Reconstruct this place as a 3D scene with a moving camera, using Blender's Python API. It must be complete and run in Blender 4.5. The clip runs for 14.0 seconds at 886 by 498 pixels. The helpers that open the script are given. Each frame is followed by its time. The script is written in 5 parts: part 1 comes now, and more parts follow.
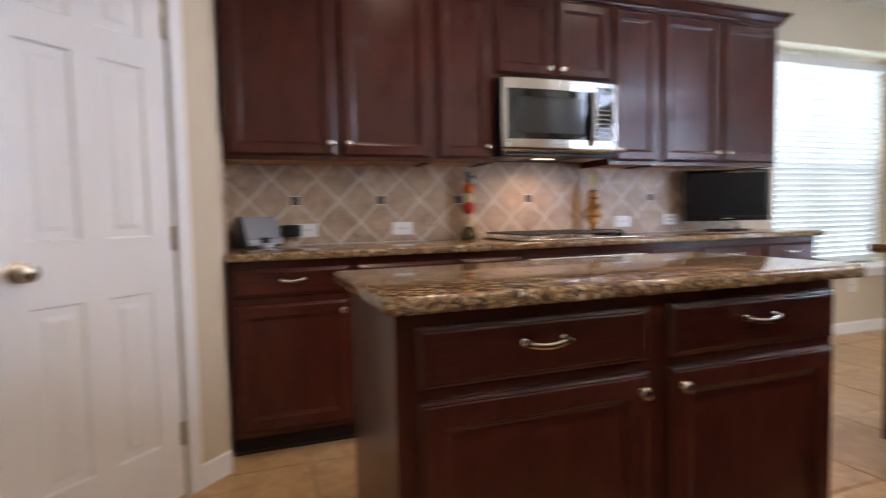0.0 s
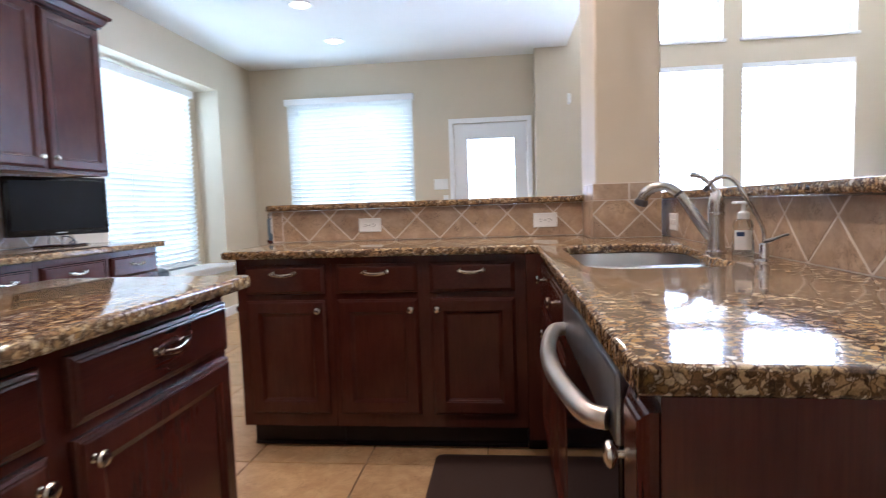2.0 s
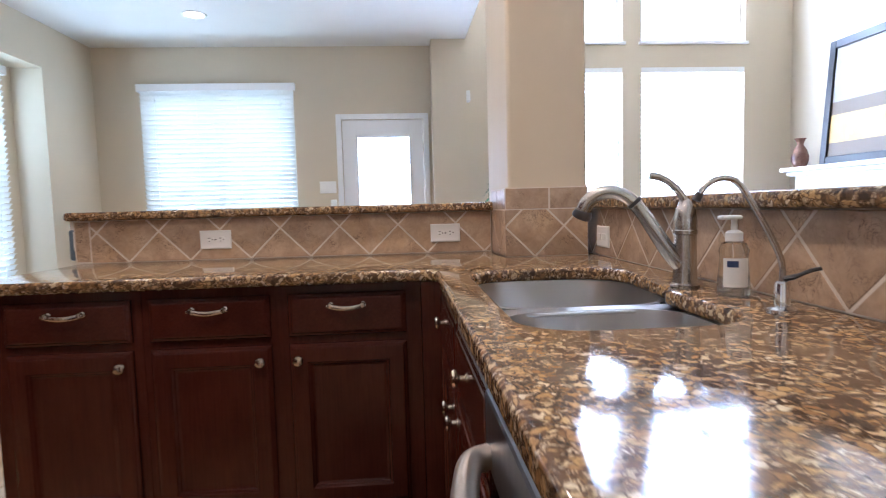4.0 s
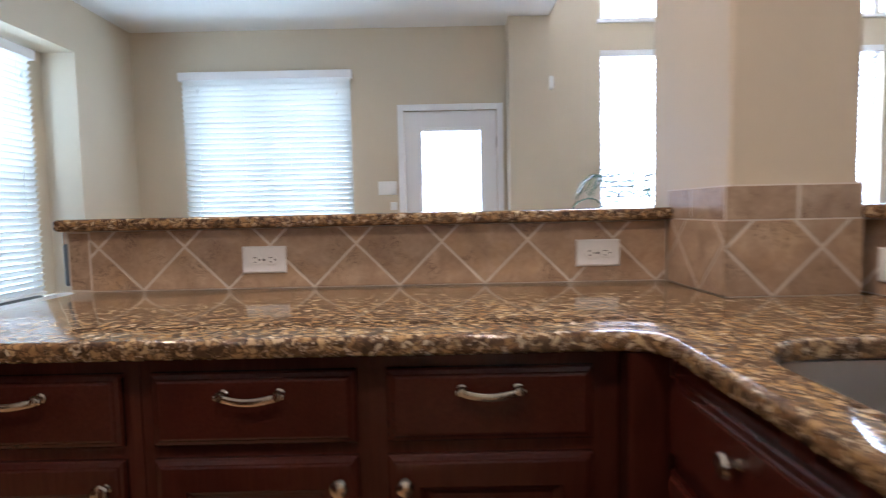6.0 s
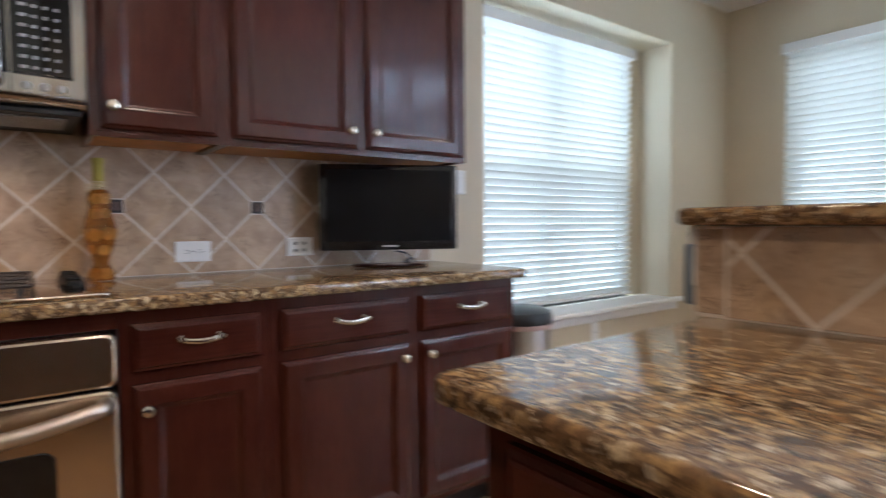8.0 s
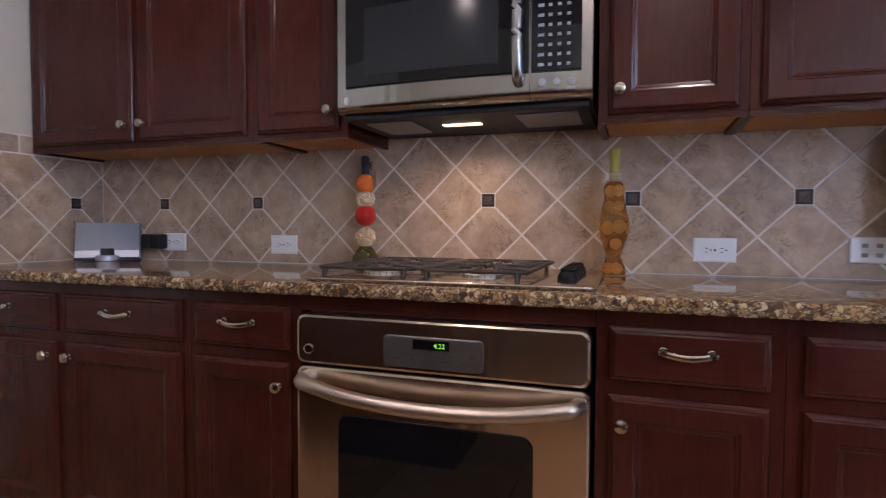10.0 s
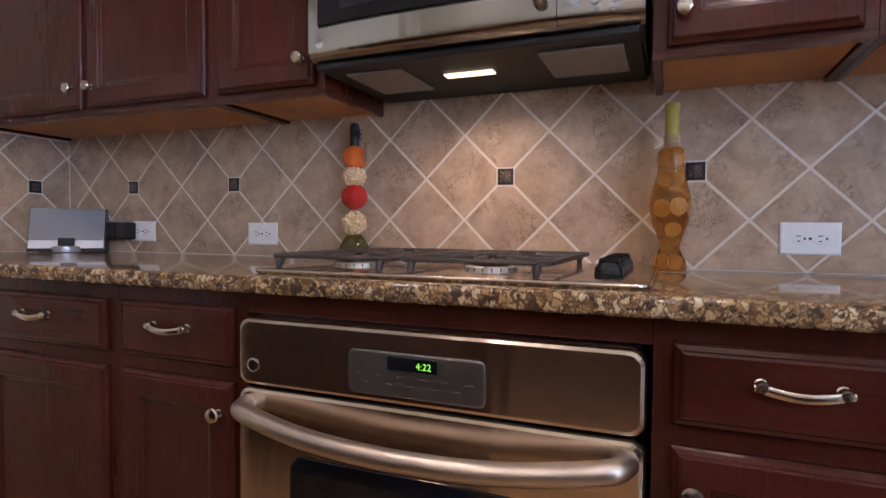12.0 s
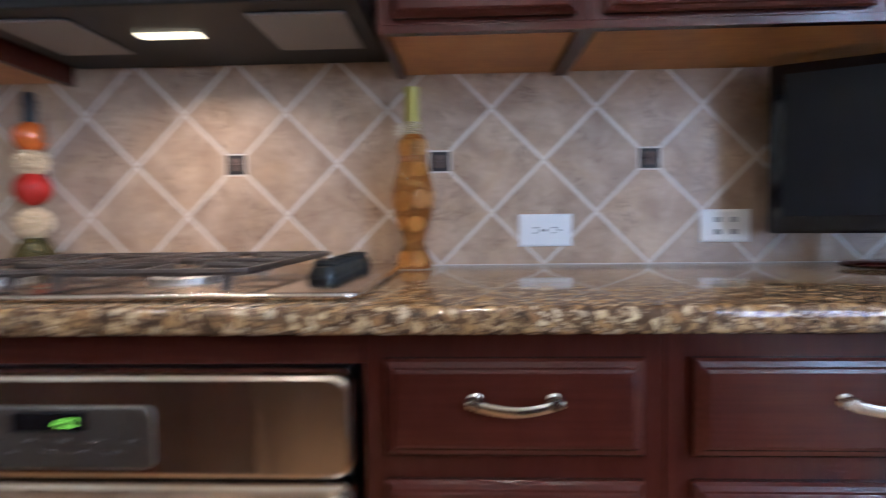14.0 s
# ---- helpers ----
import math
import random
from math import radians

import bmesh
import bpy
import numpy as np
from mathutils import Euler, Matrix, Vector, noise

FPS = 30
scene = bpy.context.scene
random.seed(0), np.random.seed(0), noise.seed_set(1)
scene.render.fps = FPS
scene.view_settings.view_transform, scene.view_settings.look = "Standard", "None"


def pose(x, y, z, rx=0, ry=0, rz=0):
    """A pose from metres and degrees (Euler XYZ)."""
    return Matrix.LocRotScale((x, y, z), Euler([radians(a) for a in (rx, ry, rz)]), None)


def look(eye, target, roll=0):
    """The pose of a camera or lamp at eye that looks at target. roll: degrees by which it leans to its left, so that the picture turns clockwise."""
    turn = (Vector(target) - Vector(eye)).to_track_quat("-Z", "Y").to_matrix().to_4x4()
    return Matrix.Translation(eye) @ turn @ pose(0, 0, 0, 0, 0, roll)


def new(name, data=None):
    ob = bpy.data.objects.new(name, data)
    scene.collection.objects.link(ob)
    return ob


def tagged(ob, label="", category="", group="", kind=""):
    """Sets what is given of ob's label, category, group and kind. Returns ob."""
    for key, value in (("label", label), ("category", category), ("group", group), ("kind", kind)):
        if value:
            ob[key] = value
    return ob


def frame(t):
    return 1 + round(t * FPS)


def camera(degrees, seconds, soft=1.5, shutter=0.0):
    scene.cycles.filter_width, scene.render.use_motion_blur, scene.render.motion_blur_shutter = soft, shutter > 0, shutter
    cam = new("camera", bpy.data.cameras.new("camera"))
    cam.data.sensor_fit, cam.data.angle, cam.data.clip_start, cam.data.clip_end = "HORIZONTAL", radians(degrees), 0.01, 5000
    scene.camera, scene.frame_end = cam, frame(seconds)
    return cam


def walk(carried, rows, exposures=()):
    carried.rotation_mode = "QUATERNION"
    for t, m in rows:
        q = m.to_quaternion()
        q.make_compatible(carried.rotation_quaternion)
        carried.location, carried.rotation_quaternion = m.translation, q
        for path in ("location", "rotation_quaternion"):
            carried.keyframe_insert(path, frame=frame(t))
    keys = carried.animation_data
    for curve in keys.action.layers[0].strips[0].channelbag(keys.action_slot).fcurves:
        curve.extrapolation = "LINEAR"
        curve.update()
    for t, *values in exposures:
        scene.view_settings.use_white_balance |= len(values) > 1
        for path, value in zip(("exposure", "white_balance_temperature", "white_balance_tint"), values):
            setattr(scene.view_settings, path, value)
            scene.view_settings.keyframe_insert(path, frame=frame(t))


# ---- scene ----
cam = camera(76.9, 14.0, soft=1.1, shutter=0.5)
PATH = [
    (0, (3.175, -1.755, 1.067), (1.301, -1.065, 0.945), -1.2),
    (0.5, (3.068, -1.712, 1.052), (1.548, -0.419, 0.925), -1.6),
    (1, (3.007, -1.698, 1.081), (1.995, 0.021, 0.94), -1.7),
    (1.5, (2.939, -1.722, 1.087), (2.431, 0.206, 0.936), -1.7),
    (2, (2.898, -1.686, 1.09), (2.68, 0.296, 0.934), -1.9),
    (2.5, (2.923, -1.516, 1.104), (2.852, 0.477, 0.947), -1.9),
    (3, (2.939, -1.372, 1.109), (2.929, 0.622, 0.958), -1.8),
    (3.2, (2.939, -1.309, 1.099), (2.958, 0.685, 0.948), -1.7),
    (5.3, (2.848, -0.582, 1.117), (3.105, 1.395, 0.967), -1.6),
    (5.5, (2.805, -0.492, 1.112), (2.978, 1.496, 0.966), -1.4),
    (6, (2.683, -0.302, 1.123), (2.683, 1.693, 0.985), -1.2),
    (6.5, (2.595, -0.14, 1.114), (2.268, 1.829, 0.983), -1.1),
    (7, (2.549, 0.038, 1.111), (1.771, 1.877, 0.992), -1.0),
    (7.5, (2.426, 0.132, 1.095), (1.184, 1.695, 0.997), -0.5),
    (8, (2.199, 0.232, 1.092), (0.6, 1.431, 1.002), -0.4),
    (8.5, (2.02, 0.326, 1.058), (0.13, 0.968, 0.998), 0.2),
    (9, (1.999, 0.473, 1.106), (0.003, 0.413, 1.001), 0.0),
    (9.2, (1.977, 0.481, 1.098), (-0.004, 0.215, 0.997), 0.1),
    (11.3, (1.737, 0.49, 1.047), (-0.113, -0.267, 0.976), 0.4),
    (11.5, (1.667, 0.466, 1.057), (-0.183, -0.29, 0.985), 0.5),
    (12, (1.518, 0.431, 1.009), (-0.333, -0.325, 0.942), 0.5),
    (12.5, (1.442, 0.424, 0.947), (-0.403, -0.343, 0.877), 0.5),
    (13, (1.432, 0.426, 0.97), (-0.406, -0.356, 0.879), 0.4),
    (13.5, (1.436, 0.465, 0.989), (-0.453, -0.187, 0.908), 0.3),
    (14, (1.316, 0.542, 1.016), (-0.68, 0.46, 0.924), -0.7),
]
walk(cam, [(t, look(eye, target, roll)) for t, eye, target, roll in PATH],
     exposures=[(0, 0.26, 5600, 20), (1, 0.4, 5430, 19), (2, 0.7, 4900, 18), (3, 0.74, 4830, 18),
                (5.5, 0.38, 5020, 19), (6.5, 0.37, 5080, 17), (7.5, 0.2, 5300, 15), (8.2, -0.1, 5300, 17), (8.5, -0.18, 5250, 21),
                (9.2, -0.22, 4950, 25), (11.5, 0.1, 5100, 24), (13, 0.1, 5060, 22), (13.5, 0.38, 4850, 18), (14, 0.45, 4650, 15)])

# ---- world, light ----
world = bpy.data.worlds.new("sky")
scene.world = world
world.use_nodes = True
wn = world.node_tree
sky = wn.nodes.new("ShaderNodeTexSky")
sky.sky_type, sky.sun_disc = 'NISHITA', False
sky.sun_elevation, sky.sun_rotation = radians(50), radians(200)
wn.links.new(sky.outputs[0], wn.nodes["Background"].inputs[0])
wn.nodes["Background"].inputs[1].default_value = 0.08


def area(name, m, sx, sy, watts, colour, spread=180):
    d = bpy.data.lights.new(name, 'AREA')
    d.shape, d.size, d.size_y, d.energy, d.color = 'RECTANGLE', sx, sy, watts, colour
    d.spread = radians(spread)
    ob = new(name, d)
    ob.matrix_world = m
    return ob


DAY = (0.86, 0.94, 1.0)
NOOK = (0.80, 0.96, 0.94)     # daylight off the garden
# daylight standing outside each window
area("day_nook_side", look((-0.62, 3.12, 1.42), (3, 3.12, 1.42)), 2.3, 2.3, 92, NOOK)
area("day_nook_back", look((1.17, 5.05, 1.5), (1.17, 0, 1.5)), 1.9, 2.0, 46, NOOK)
area("day_patio_door", look((2.78, 4.95, 1.15), (2.78, 0, 1.15)), 0.8, 1.7, 30, DAY)
area("day_great_low", look((5.35, 5.1, 1.6), (5.35, 0, 1.6)), 3.2, 2.4, 290, DAY)
area("day_great_high", look((5.35, 5.1, 3.7), (5.35, 0, 3.2)), 3.2, 2.2, 290, DAY)


def spot(name, x, y, z, watts, colour):
    d = bpy.data.lights.new(name, 'SPOT')
    d.energy, d.color, d.spot_size, d.spot_blend, d.shadow_soft_size = watts, colour, radians(150), 0.6, 0.06
    ob = new(name, d)
    ob.matrix_world = pose(x, y, z)
    return ob


WARM = (1.0, 0.73, 0.46)
CANS = [(1.33, 2.755), (1.30, 3.755), (1.2, -0.75), (1.2, 0.75), (2.75, -0.6), (2.75, 0.7)]
CEIL = 2.72
for k, (cx, cy) in enumerate(CANS):
    spot("can_light", cx, cy, CEIL - 0.03, 12 if k < 2 else (30 if k < 4 else 46), WARM)
area("hood_light", look((0.24, -0.035, 1.376), (0.22, -0.035, 0.9)), 0.10, 0.03, 1.2, (1.0, 0.66, 0.37), 150)

# ---- materials ----


def mat(name, base=(0.5, 0.5, 0.5), rough=0.5, metal=0.0, **kw):
    m = bpy.data.materials.new(name)
    m.use_nodes = True
    b = m.node_tree.nodes["Principled BSDF"]
    b.inputs["Base Color"].default_value = (*base, 1)
    b.inputs["Roughness"].default_value = rough
    b.inputs["Metallic"].default_value = metal
    for k, v in kw.items():
        b.inputs[k.replace("_", " ")].default_value = v
    return m


def node(m, kind, **kw):
    n = m.node_tree.nodes.new(kind)
    for k, v in kw.items():
        n.inputs[k.replace("_", " ")].default_value = v
    return n


def coords(m, sx=1, sy=1, sz=1, jitter=False):
    """World-scale coordinates; with jitter each object gets its own offset."""
    g = m.node_tree.nodes.new("ShaderNodeNewGeometry")
    mp = m.node_tree.nodes.new("ShaderNodeMapping")
    mp.inputs["Scale"].default_value = (sx, sy, sz)
    m.node_tree.links.new(g.outputs["Position"], mp.inputs["Vector"])
    if jitter:
        oi = m.node_tree.nodes.new("ShaderNodeObjectInfo")
        mu = m.node_tree.nodes.new("ShaderNodeMath")
        mu.operation = 'MULTIPLY'
        mu.inputs[1].default_value = 37.0
        m.node_tree.links.new(oi.outputs["Random"], mu.inputs[0])
        m.node_tree.links.new(mu.outputs[0], mp.inputs["Location"])
    return mp.outputs["Vector"]


def ramp(m, stops, src):
    r = m.node_tree.nodes.new("ShaderNodeValToRGB")
    el = r.color_ramp.elements
    while len(el) < len(stops):
        el.new(0.5)
    for e, (p, c) in zip(el, stops):
        e.position, e.color = p, (*c, 1)
    m.node_tree.links.new(src, r.inputs[0])
    return r.outputs["Color"]


def noise_tex(m, vec, scale, detail=5, rough=0.55, dist=0.0):
    n = node(m, "ShaderNodeTexNoise", Scale=scale, Detail=detail, Roughness=rough, Distortion=dist)
    m.node_tree.links.new(vec, n.inputs["Vector"])
    return n.outputs["Fac"]


def mixc(m, fac, a, b, mode='MIX'):
    n = m.node_tree.nodes.new("ShaderNodeMix")
    n.data_type, n.blend_type = 'RGBA', mode
    for sock, v in ((n.inputs[0], fac), (n.inputs[6], a), (n.inputs[7], b)):
        if isinstance(v, (int, float)):
            sock.default_value = v
        elif isinstance(v, tuple):
            sock.default_value = (*v, 1)
        else:
            m.node_tree.links.new(v, sock)
    return n.outputs[2]


def setbase(m, col):
    m.node_tree.links.new(col, m.node_tree.nodes["Principled BSDF"].inputs["Base Color"])


def setrough(m, src, lo, hi):
    r = node(m, "ShaderNodeMapRange")
    r.inputs[3].default_value, r.inputs[4].default_value = lo, hi
    m.node_tree.links.new(src, r.inputs[0])
    m.node_tree.links.new(r.outputs[0], m.node_tree.nodes["Principled BSDF"].inputs["Roughness"])


def bump(m, h, strength, dist=0.002):
    b = node(m, "ShaderNodeBump", Strength=strength, Distance=dist)
    m.node_tree.links.new(h, b.inputs["Height"])
    m.node_tree.links.new(b.outputs[0], m.node_tree.nodes["Principled BSDF"].inputs["Normal"])


def painted(name, c, rough=0.6, relief=0.25, scale=260):
    m = mat(name, c, rough)
    v = coords(m)
    big = noise_tex(m, v, 1.7, 3)
    setbase(m, mixc(m, big, tuple(k * 0.94 for k in c), tuple(min(1, k * 1.05) for k in c)))
    bump(m, noise_tex(m, v, scale, 3), relief, 0.0015)
    return m


def wood_mat(name, dark, light, rough=(0.20, 0.27), along='z', coat=0.14):
    """Stained wood: fine straight grain, soft mottling of the stain."""
    m = mat(name, light, 0.3)
    sx, sy, sz = {'z': (150, 150, 7), 'y': (150, 7, 150), 'x': (7, 150, 150)}[along]
    grain = noise_tex(m, coords(m, sx, sy, sz, jitter=True), 1.0, 3, 0.5)
    big = noise_tex(m, coords(m, 5, 5, 3, jitter=True), 1.6, 4, 0.6)
    c = ramp(m, [(0.25, tuple(0.45 * d + 0.55 * l for d, l in zip(dark, light))), (0.75, light)], grain)
    c = mixc(m, ramp(m, [(0.3, (0, 0, 0)), (0.7, (1, 1, 1))], big), mixc(m, 1.0, c, (0.68, 0.62, 0.62), 'MULTIPLY'), c)
    setbase(m, c)
    setrough(m, big, *rough)
    bump(m, grain, 0.02, 0.0004)
    b = m.node_tree.nodes["Principled BSDF"]
    b.inputs["Specular IOR Level"].default_value = 0.28
    b.inputs["Coat Weight"].default_value, b.inputs["Coat Roughness"].default_value = coat, 0.08
    return m


def granite_mat():
    """Polished stone: cream and gold grains of two sizes in a dark brown ground."""
    m = mat("granite", (0.3, 0.22, 0.12), 0.07)
    v = coords(m)
    warp = node(m, "ShaderNodeTexNoise", Scale=55.0, Detail=4.0)
    m.node_tree.links.new(v, warp.inputs["Vector"])
    add = m.node_tree.nodes.new("ShaderNodeMix")
    add.data_type, add.blend_type = 'RGBA', 'LINEAR_LIGHT'
    add.inputs[0].default_value = 0.016
    m.node_tree.links.new(v, add.inputs[6])
    m.node_tree.links.new(warp.outputs["Color"], add.inputs[7])

    def grains(scale, stops, width):
        vor = node(m, "ShaderNodeTexVoronoi", Scale=scale)
        edge = node(m, "ShaderNodeTexVoronoi", Scale=scale)
        edge.feature = 'DISTANCE_TO_EDGE'
        for n in (vor, edge):
            m.node_tree.links.new(add.outputs[2], n.inputs["Vector"])
        sep = node(m, "ShaderNodeSeparateColor")
        m.node_tree.links.new(vor.outputs["Color"], sep.inputs[0])
        lines = ramp(m, [(0.02, (0, 0, 0)), (width, (1, 1, 1))], edge.outputs["Distance"])
        return mixc(m, lines, (0.115, 0.066, 0.032), ramp(m, stops, sep.outputs[0])), sep.outputs[1]

    big, pick = grains(78.0, [(0.0, (0.05, 0.03, 0.02)), (0.14, (0.11, 0.062, 0.03)), (0.24, (0.28, 0.155, 0.06)), (0.45, (0.40, 0.24, 0.09)),
                              (0.70, (0.50, 0.33, 0.145)), (0.88, (0.58, 0.43, 0.235)), (1.0, (0.66, 0.53, 0.35))], 0.15)
    small, _ = grains(170.0, [(0.0, (0.03, 0.02, 0.015)), (0.4, (0.10, 0.055, 0.025)), (0.6, (0.36, 0.22, 0.09)), (1.0, (0.62, 0.48, 0.30))], 0.2)
    c = mixc(m, ramp(m, [(0.60, (0, 0, 0)), (0.64, (1, 1, 1))], pick), big, small)
    clump = ramp(m, [(0.55, (0, 0, 0)), (0.63, (1, 1, 1))], noise_tex(m, v, 34, 5, 0.65))
    c = mixc(m, clump, c, mixc(m, 0.5, c, (0.035, 0.022, 0.015)))
    fine = noise_tex(m, v, 420, 2)
    c = mixc(m, 0.3, c, mixc(m, ramp(m, [(0.35, (0.1, 0.08, 0.07)), (0.65, (1, 1, 1))], fine), (0.03, 0.025, 0.02), c))
    setbase(m, c)
    setrough(m, fine, 0.05, 0.11)
    m.node_tree.nodes["Principled BSDF"].inputs["Specular IOR Level"].default_value = 0.45
    return m


def tile_mat(name, lo, hi, vein, rough=0.38, ochre=None):
    """Stone tile: clouds of two tones, ochre stains, hair cracks and pits in patches."""
    m = mat(name, hi, rough)
    v = coords(m, jitter=True)
    cloud = noise_tex(m, v, 11, 7, 0.62, 0.5)
    fine = noise_tex(m, v, 85, 6, 0.7)
    c = ramp(m, [(0.30, lo), (0.70, hi)], cloud)
    if ochre:
        c = mixc(m, ramp(m, [(0.50, (0, 0, 0)), (0.72, (0.65, 0.65, 0.65))], noise_tex(m, v, 6.5, 4, 0.6, 0.8)), c, ochre)
    c = mixc(m, ramp(m, [(0.30, (0.55, 0.55, 0.55)), (0.58, (0, 0, 0))], fine), c, mixc(m, 1.0, c, (0.74, 0.70, 0.66), 'MULTIPLY'))
    patch = ramp(m, [(0.48, (0, 0, 0)), (0.62, (1, 1, 1))], noise_tex(m, v, 9, 3, 0.6, 0.6))
    crack = ramp(m, [(0.480, (0, 0, 0)), (0.496, (1, 1, 1)), (0.504, (1, 1, 1)), (0.520, (0, 0, 0))], noise_tex(m, v, 24, 9, 0.75, 0.9))
    cr = mixc(m, 1.0, crack, patch, 'MULTIPLY')
    c = mixc(m, cr, c, vein)
    oi = m.node_tree.nodes.new("ShaderNodeObjectInfo")
    c = mixc(m, 1.0, c, ramp(m, [(0, (0.88, 0.88, 0.89)), (1, (1.07, 1.05, 1.0))], oi.outputs["Random"]), 'MULTIPLY')
    setbase(m, c)
    setrough(m, fine, rough - 0.08, rough + 0.1)
    bump(m, fine, 0.2, 0.001)
    return m


def steel_mat(name="brushed_steel", c=(0.62, 0.525, 0.43), rough=0.19, axis='y'):
    m = mat(name, c, rough, 1.0)
    g = noise_tex(m, coords(m), 3.0, 3)
    setrough(m, g, rough - 0.03, rough + 0.05)
    bump(m, noise_tex(m, coords(m, 6, 11, 0.5), 1.0, 2), 1.0, 0.0045)     # slight waviness across the sheet
    b = m.node_tree.nodes["Principled BSDF"]
    tn = m.node_tree.nodes.new("ShaderNodeTangent")
    tn.direction_type, tn.axis = 'RADIAL', 'Z'
    m.node_tree.links.new(tn.outputs[0], b.inputs["Tangent"])
    b.inputs["Anisotropic"].default_value, b.inputs["Anisotropic Rotation"].default_value = 0.5, 0.25
    return m


WALL = painted("beige_wall_paint", (0.58, 0.495, 0.36))
CEILM = painted("ceiling_paint", (0.74, 0.72, 0.67), 0.85, 0.6, 120)
WHITE = painted("white_trim_paint", (0.80, 0.79, 0.78), 0.38, 0.05)
CHERRY = wood_mat("cherry_wood", (0.027, 0.0062, 0.0041), (0.077, 0.0176, 0.0095))
CHERRYH = wood_mat("cherry_wood_rail", (0.027, 0.0062, 0.0041), (0.077, 0.0176, 0.0095), along='y')
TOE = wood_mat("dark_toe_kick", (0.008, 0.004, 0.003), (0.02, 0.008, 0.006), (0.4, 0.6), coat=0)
RAWWOOD = wood_mat("raw_maple_underside", (0.42, 0.19, 0.055), (0.60, 0.31, 0.10), (0.45, 0.6), 'y', 0)
GRANITE = granite_mat()
TILE = tile_mat("travertine_tile", (0.315, 0.21, 0.132), (0.55, 0.412, 0.28), (0.13, 0.075, 0.045), 0.38, (0.46, 0.31, 0.165))
GROUT = painted("pale_grout", (0.66, 0.585, 0.49), 0.9, 0.5, 400)
FLOORT = tile_mat("floor_tile", (0.42, 0.25, 0.11), (0.60, 0.41, 0.215), (0.27, 0.16, 0.07), 0.32)
FGROUT = painted("floor_grout", (0.27, 0.19, 0.12), 0.9)
STEEL = steel_mat()
STEELM = steel_mat("brushed_steel_microwave", (0.42, 0.40, 0.375), 0.17)
STEELH = steel_mat("satin_steel_handle", (0.55, 0.48, 0.41), 0.33)
STEELZ = steel_mat("brushed_steel_sink", (0.55, 0.53, 0.50), 0.3, 'z')
NICKEL = mat("satin_nickel", (0.56, 0.49, 0.40), 0.22, 1.0)
CHROME = mat("chrome", (0.75, 0.75, 0.76), 0.08, 1.0)
BLACKG = mat("black_glass", (0.006, 0.006, 0.007), 0.04)
BLACKP = mat("black_plastic", (0.012, 0.012, 0.013), 0.3)
IRON = painted("cast_iron_grate", (0.030, 0.021, 0.017), 0.40, 0.5, 700)
PLASTIC = mat("white_plastic", (0.78, 0.77, 0.74), 0.3)
SLOT = mat("dark_slot", (0.05, 0.045, 0.04), 0.5)
ACCENT = painted("pewter_accent_tile", (0.016, 0.013, 0.012), 0.5, 0.9, 160)
BRONZE = mat("dark_bronze_relief", (0.13, 0.095, 0.08), 0.38, 0.85)
DAYGLASS = mat("window_glass", (1, 1, 1), 0.0, 0.0, Transmission_Weight=1.0, IOR=1.05)
CLEAR = mat("clear_glass", (0.95, 0.97, 0.95), 0.02, 0.0, Transmission_Weight=1.0, IOR=1.45)
MATM = painted("brown_rubber_mat", (0.035, 0.016, 0.011), 0.6, 0.8, 300)
GREYB = mat("button_grey", (0.35, 0.34, 0.32), 0.4)
FAINT = mat("faint_print", (0.13, 0.13, 0.135), 0.5)
PRINT = mat("grey_print", (0.28, 0.28, 0.28), 0.5)


def slat_mat():
    m = mat("white_blind_slat", (0.82, 0.81, 0.78), 0.45)
    t = m.node_tree
    tr = t.nodes.new("ShaderNodeBsdfTranslucent")
    tr.inputs[0].default_value = (0.85, 0.85, 0.82, 1)
    mx = t.nodes.new("ShaderNodeMixShader")
    mx.inputs[0].default_value = 0.26
    out = t.nodes["Material Output"]
    t.links.new(t.nodes["Principled BSDF"].outputs[0], mx.inputs[1])
    t.links.new(tr.outputs[0], mx.inputs[2])
    t.links.new(mx.outputs[0], out.inputs[0])
    return m


SLAT = slat_mat()


def glow(name, c, s):
    m = mat(name, (0, 0, 0), 0.5)
    b = m.node_tree.nodes["Principled BSDF"]
    b.inputs["Emission Color"].default_value = (*c, 1)
    b.inputs["Emission Strength"].default_value = s
    return m


CANGLOW = glow("can_lamp_glow", (1.0, 0.87, 0.68), 9)
HOODGLOW = glow("hood_lamp_glow", (1.0, 0.74, 0.36), 2.4)
DIGIT = glow("green_digits", (0.45, 1.0, 0.06), 0.9)

# ---- mesh helpers ----


def thing(name, at, label, category, group="", kind=""):
    e = new(name)
    e.matrix_world = Matrix.Translation(at)
    e.empty_display_size = 0.05
    return tagged(e, label, category, group, kind)


def finish(name, bm, material, smooth=False):
    bmesh.ops.recalc_face_normals(bm, faces=bm.faces)
    me = bpy.data.meshes.new(name)
    bm.to_mesh(me)
    bm.free()
    me.materials.append(material)
    if smooth:
        me.polygons.foreach_set("use_smooth", [True] * len(me.polygons))
        me.set_sharp_from_angle(angle=radians(38))
    return me


def world_of(ob):
    m = ob.matrix_basis.copy()
    p, c = ob.parent, ob
    while p is not None:
        m = p.matrix_basis @ c.matrix_parent_inverse @ m
        c, p = p, p.parent
    return m


def part(name, bm, material, parent=None, label="", smooth=False):
    me = bm if isinstance(bm, bpy.types.Mesh) else finish(name, bm, material, smooth)
    ob = new(name, me)
    if parent is not None:
        ob.parent = parent
        ob.matrix_parent_inverse = world_of(parent).inverted()
    if label:
        ob["label"] = label
    return ob


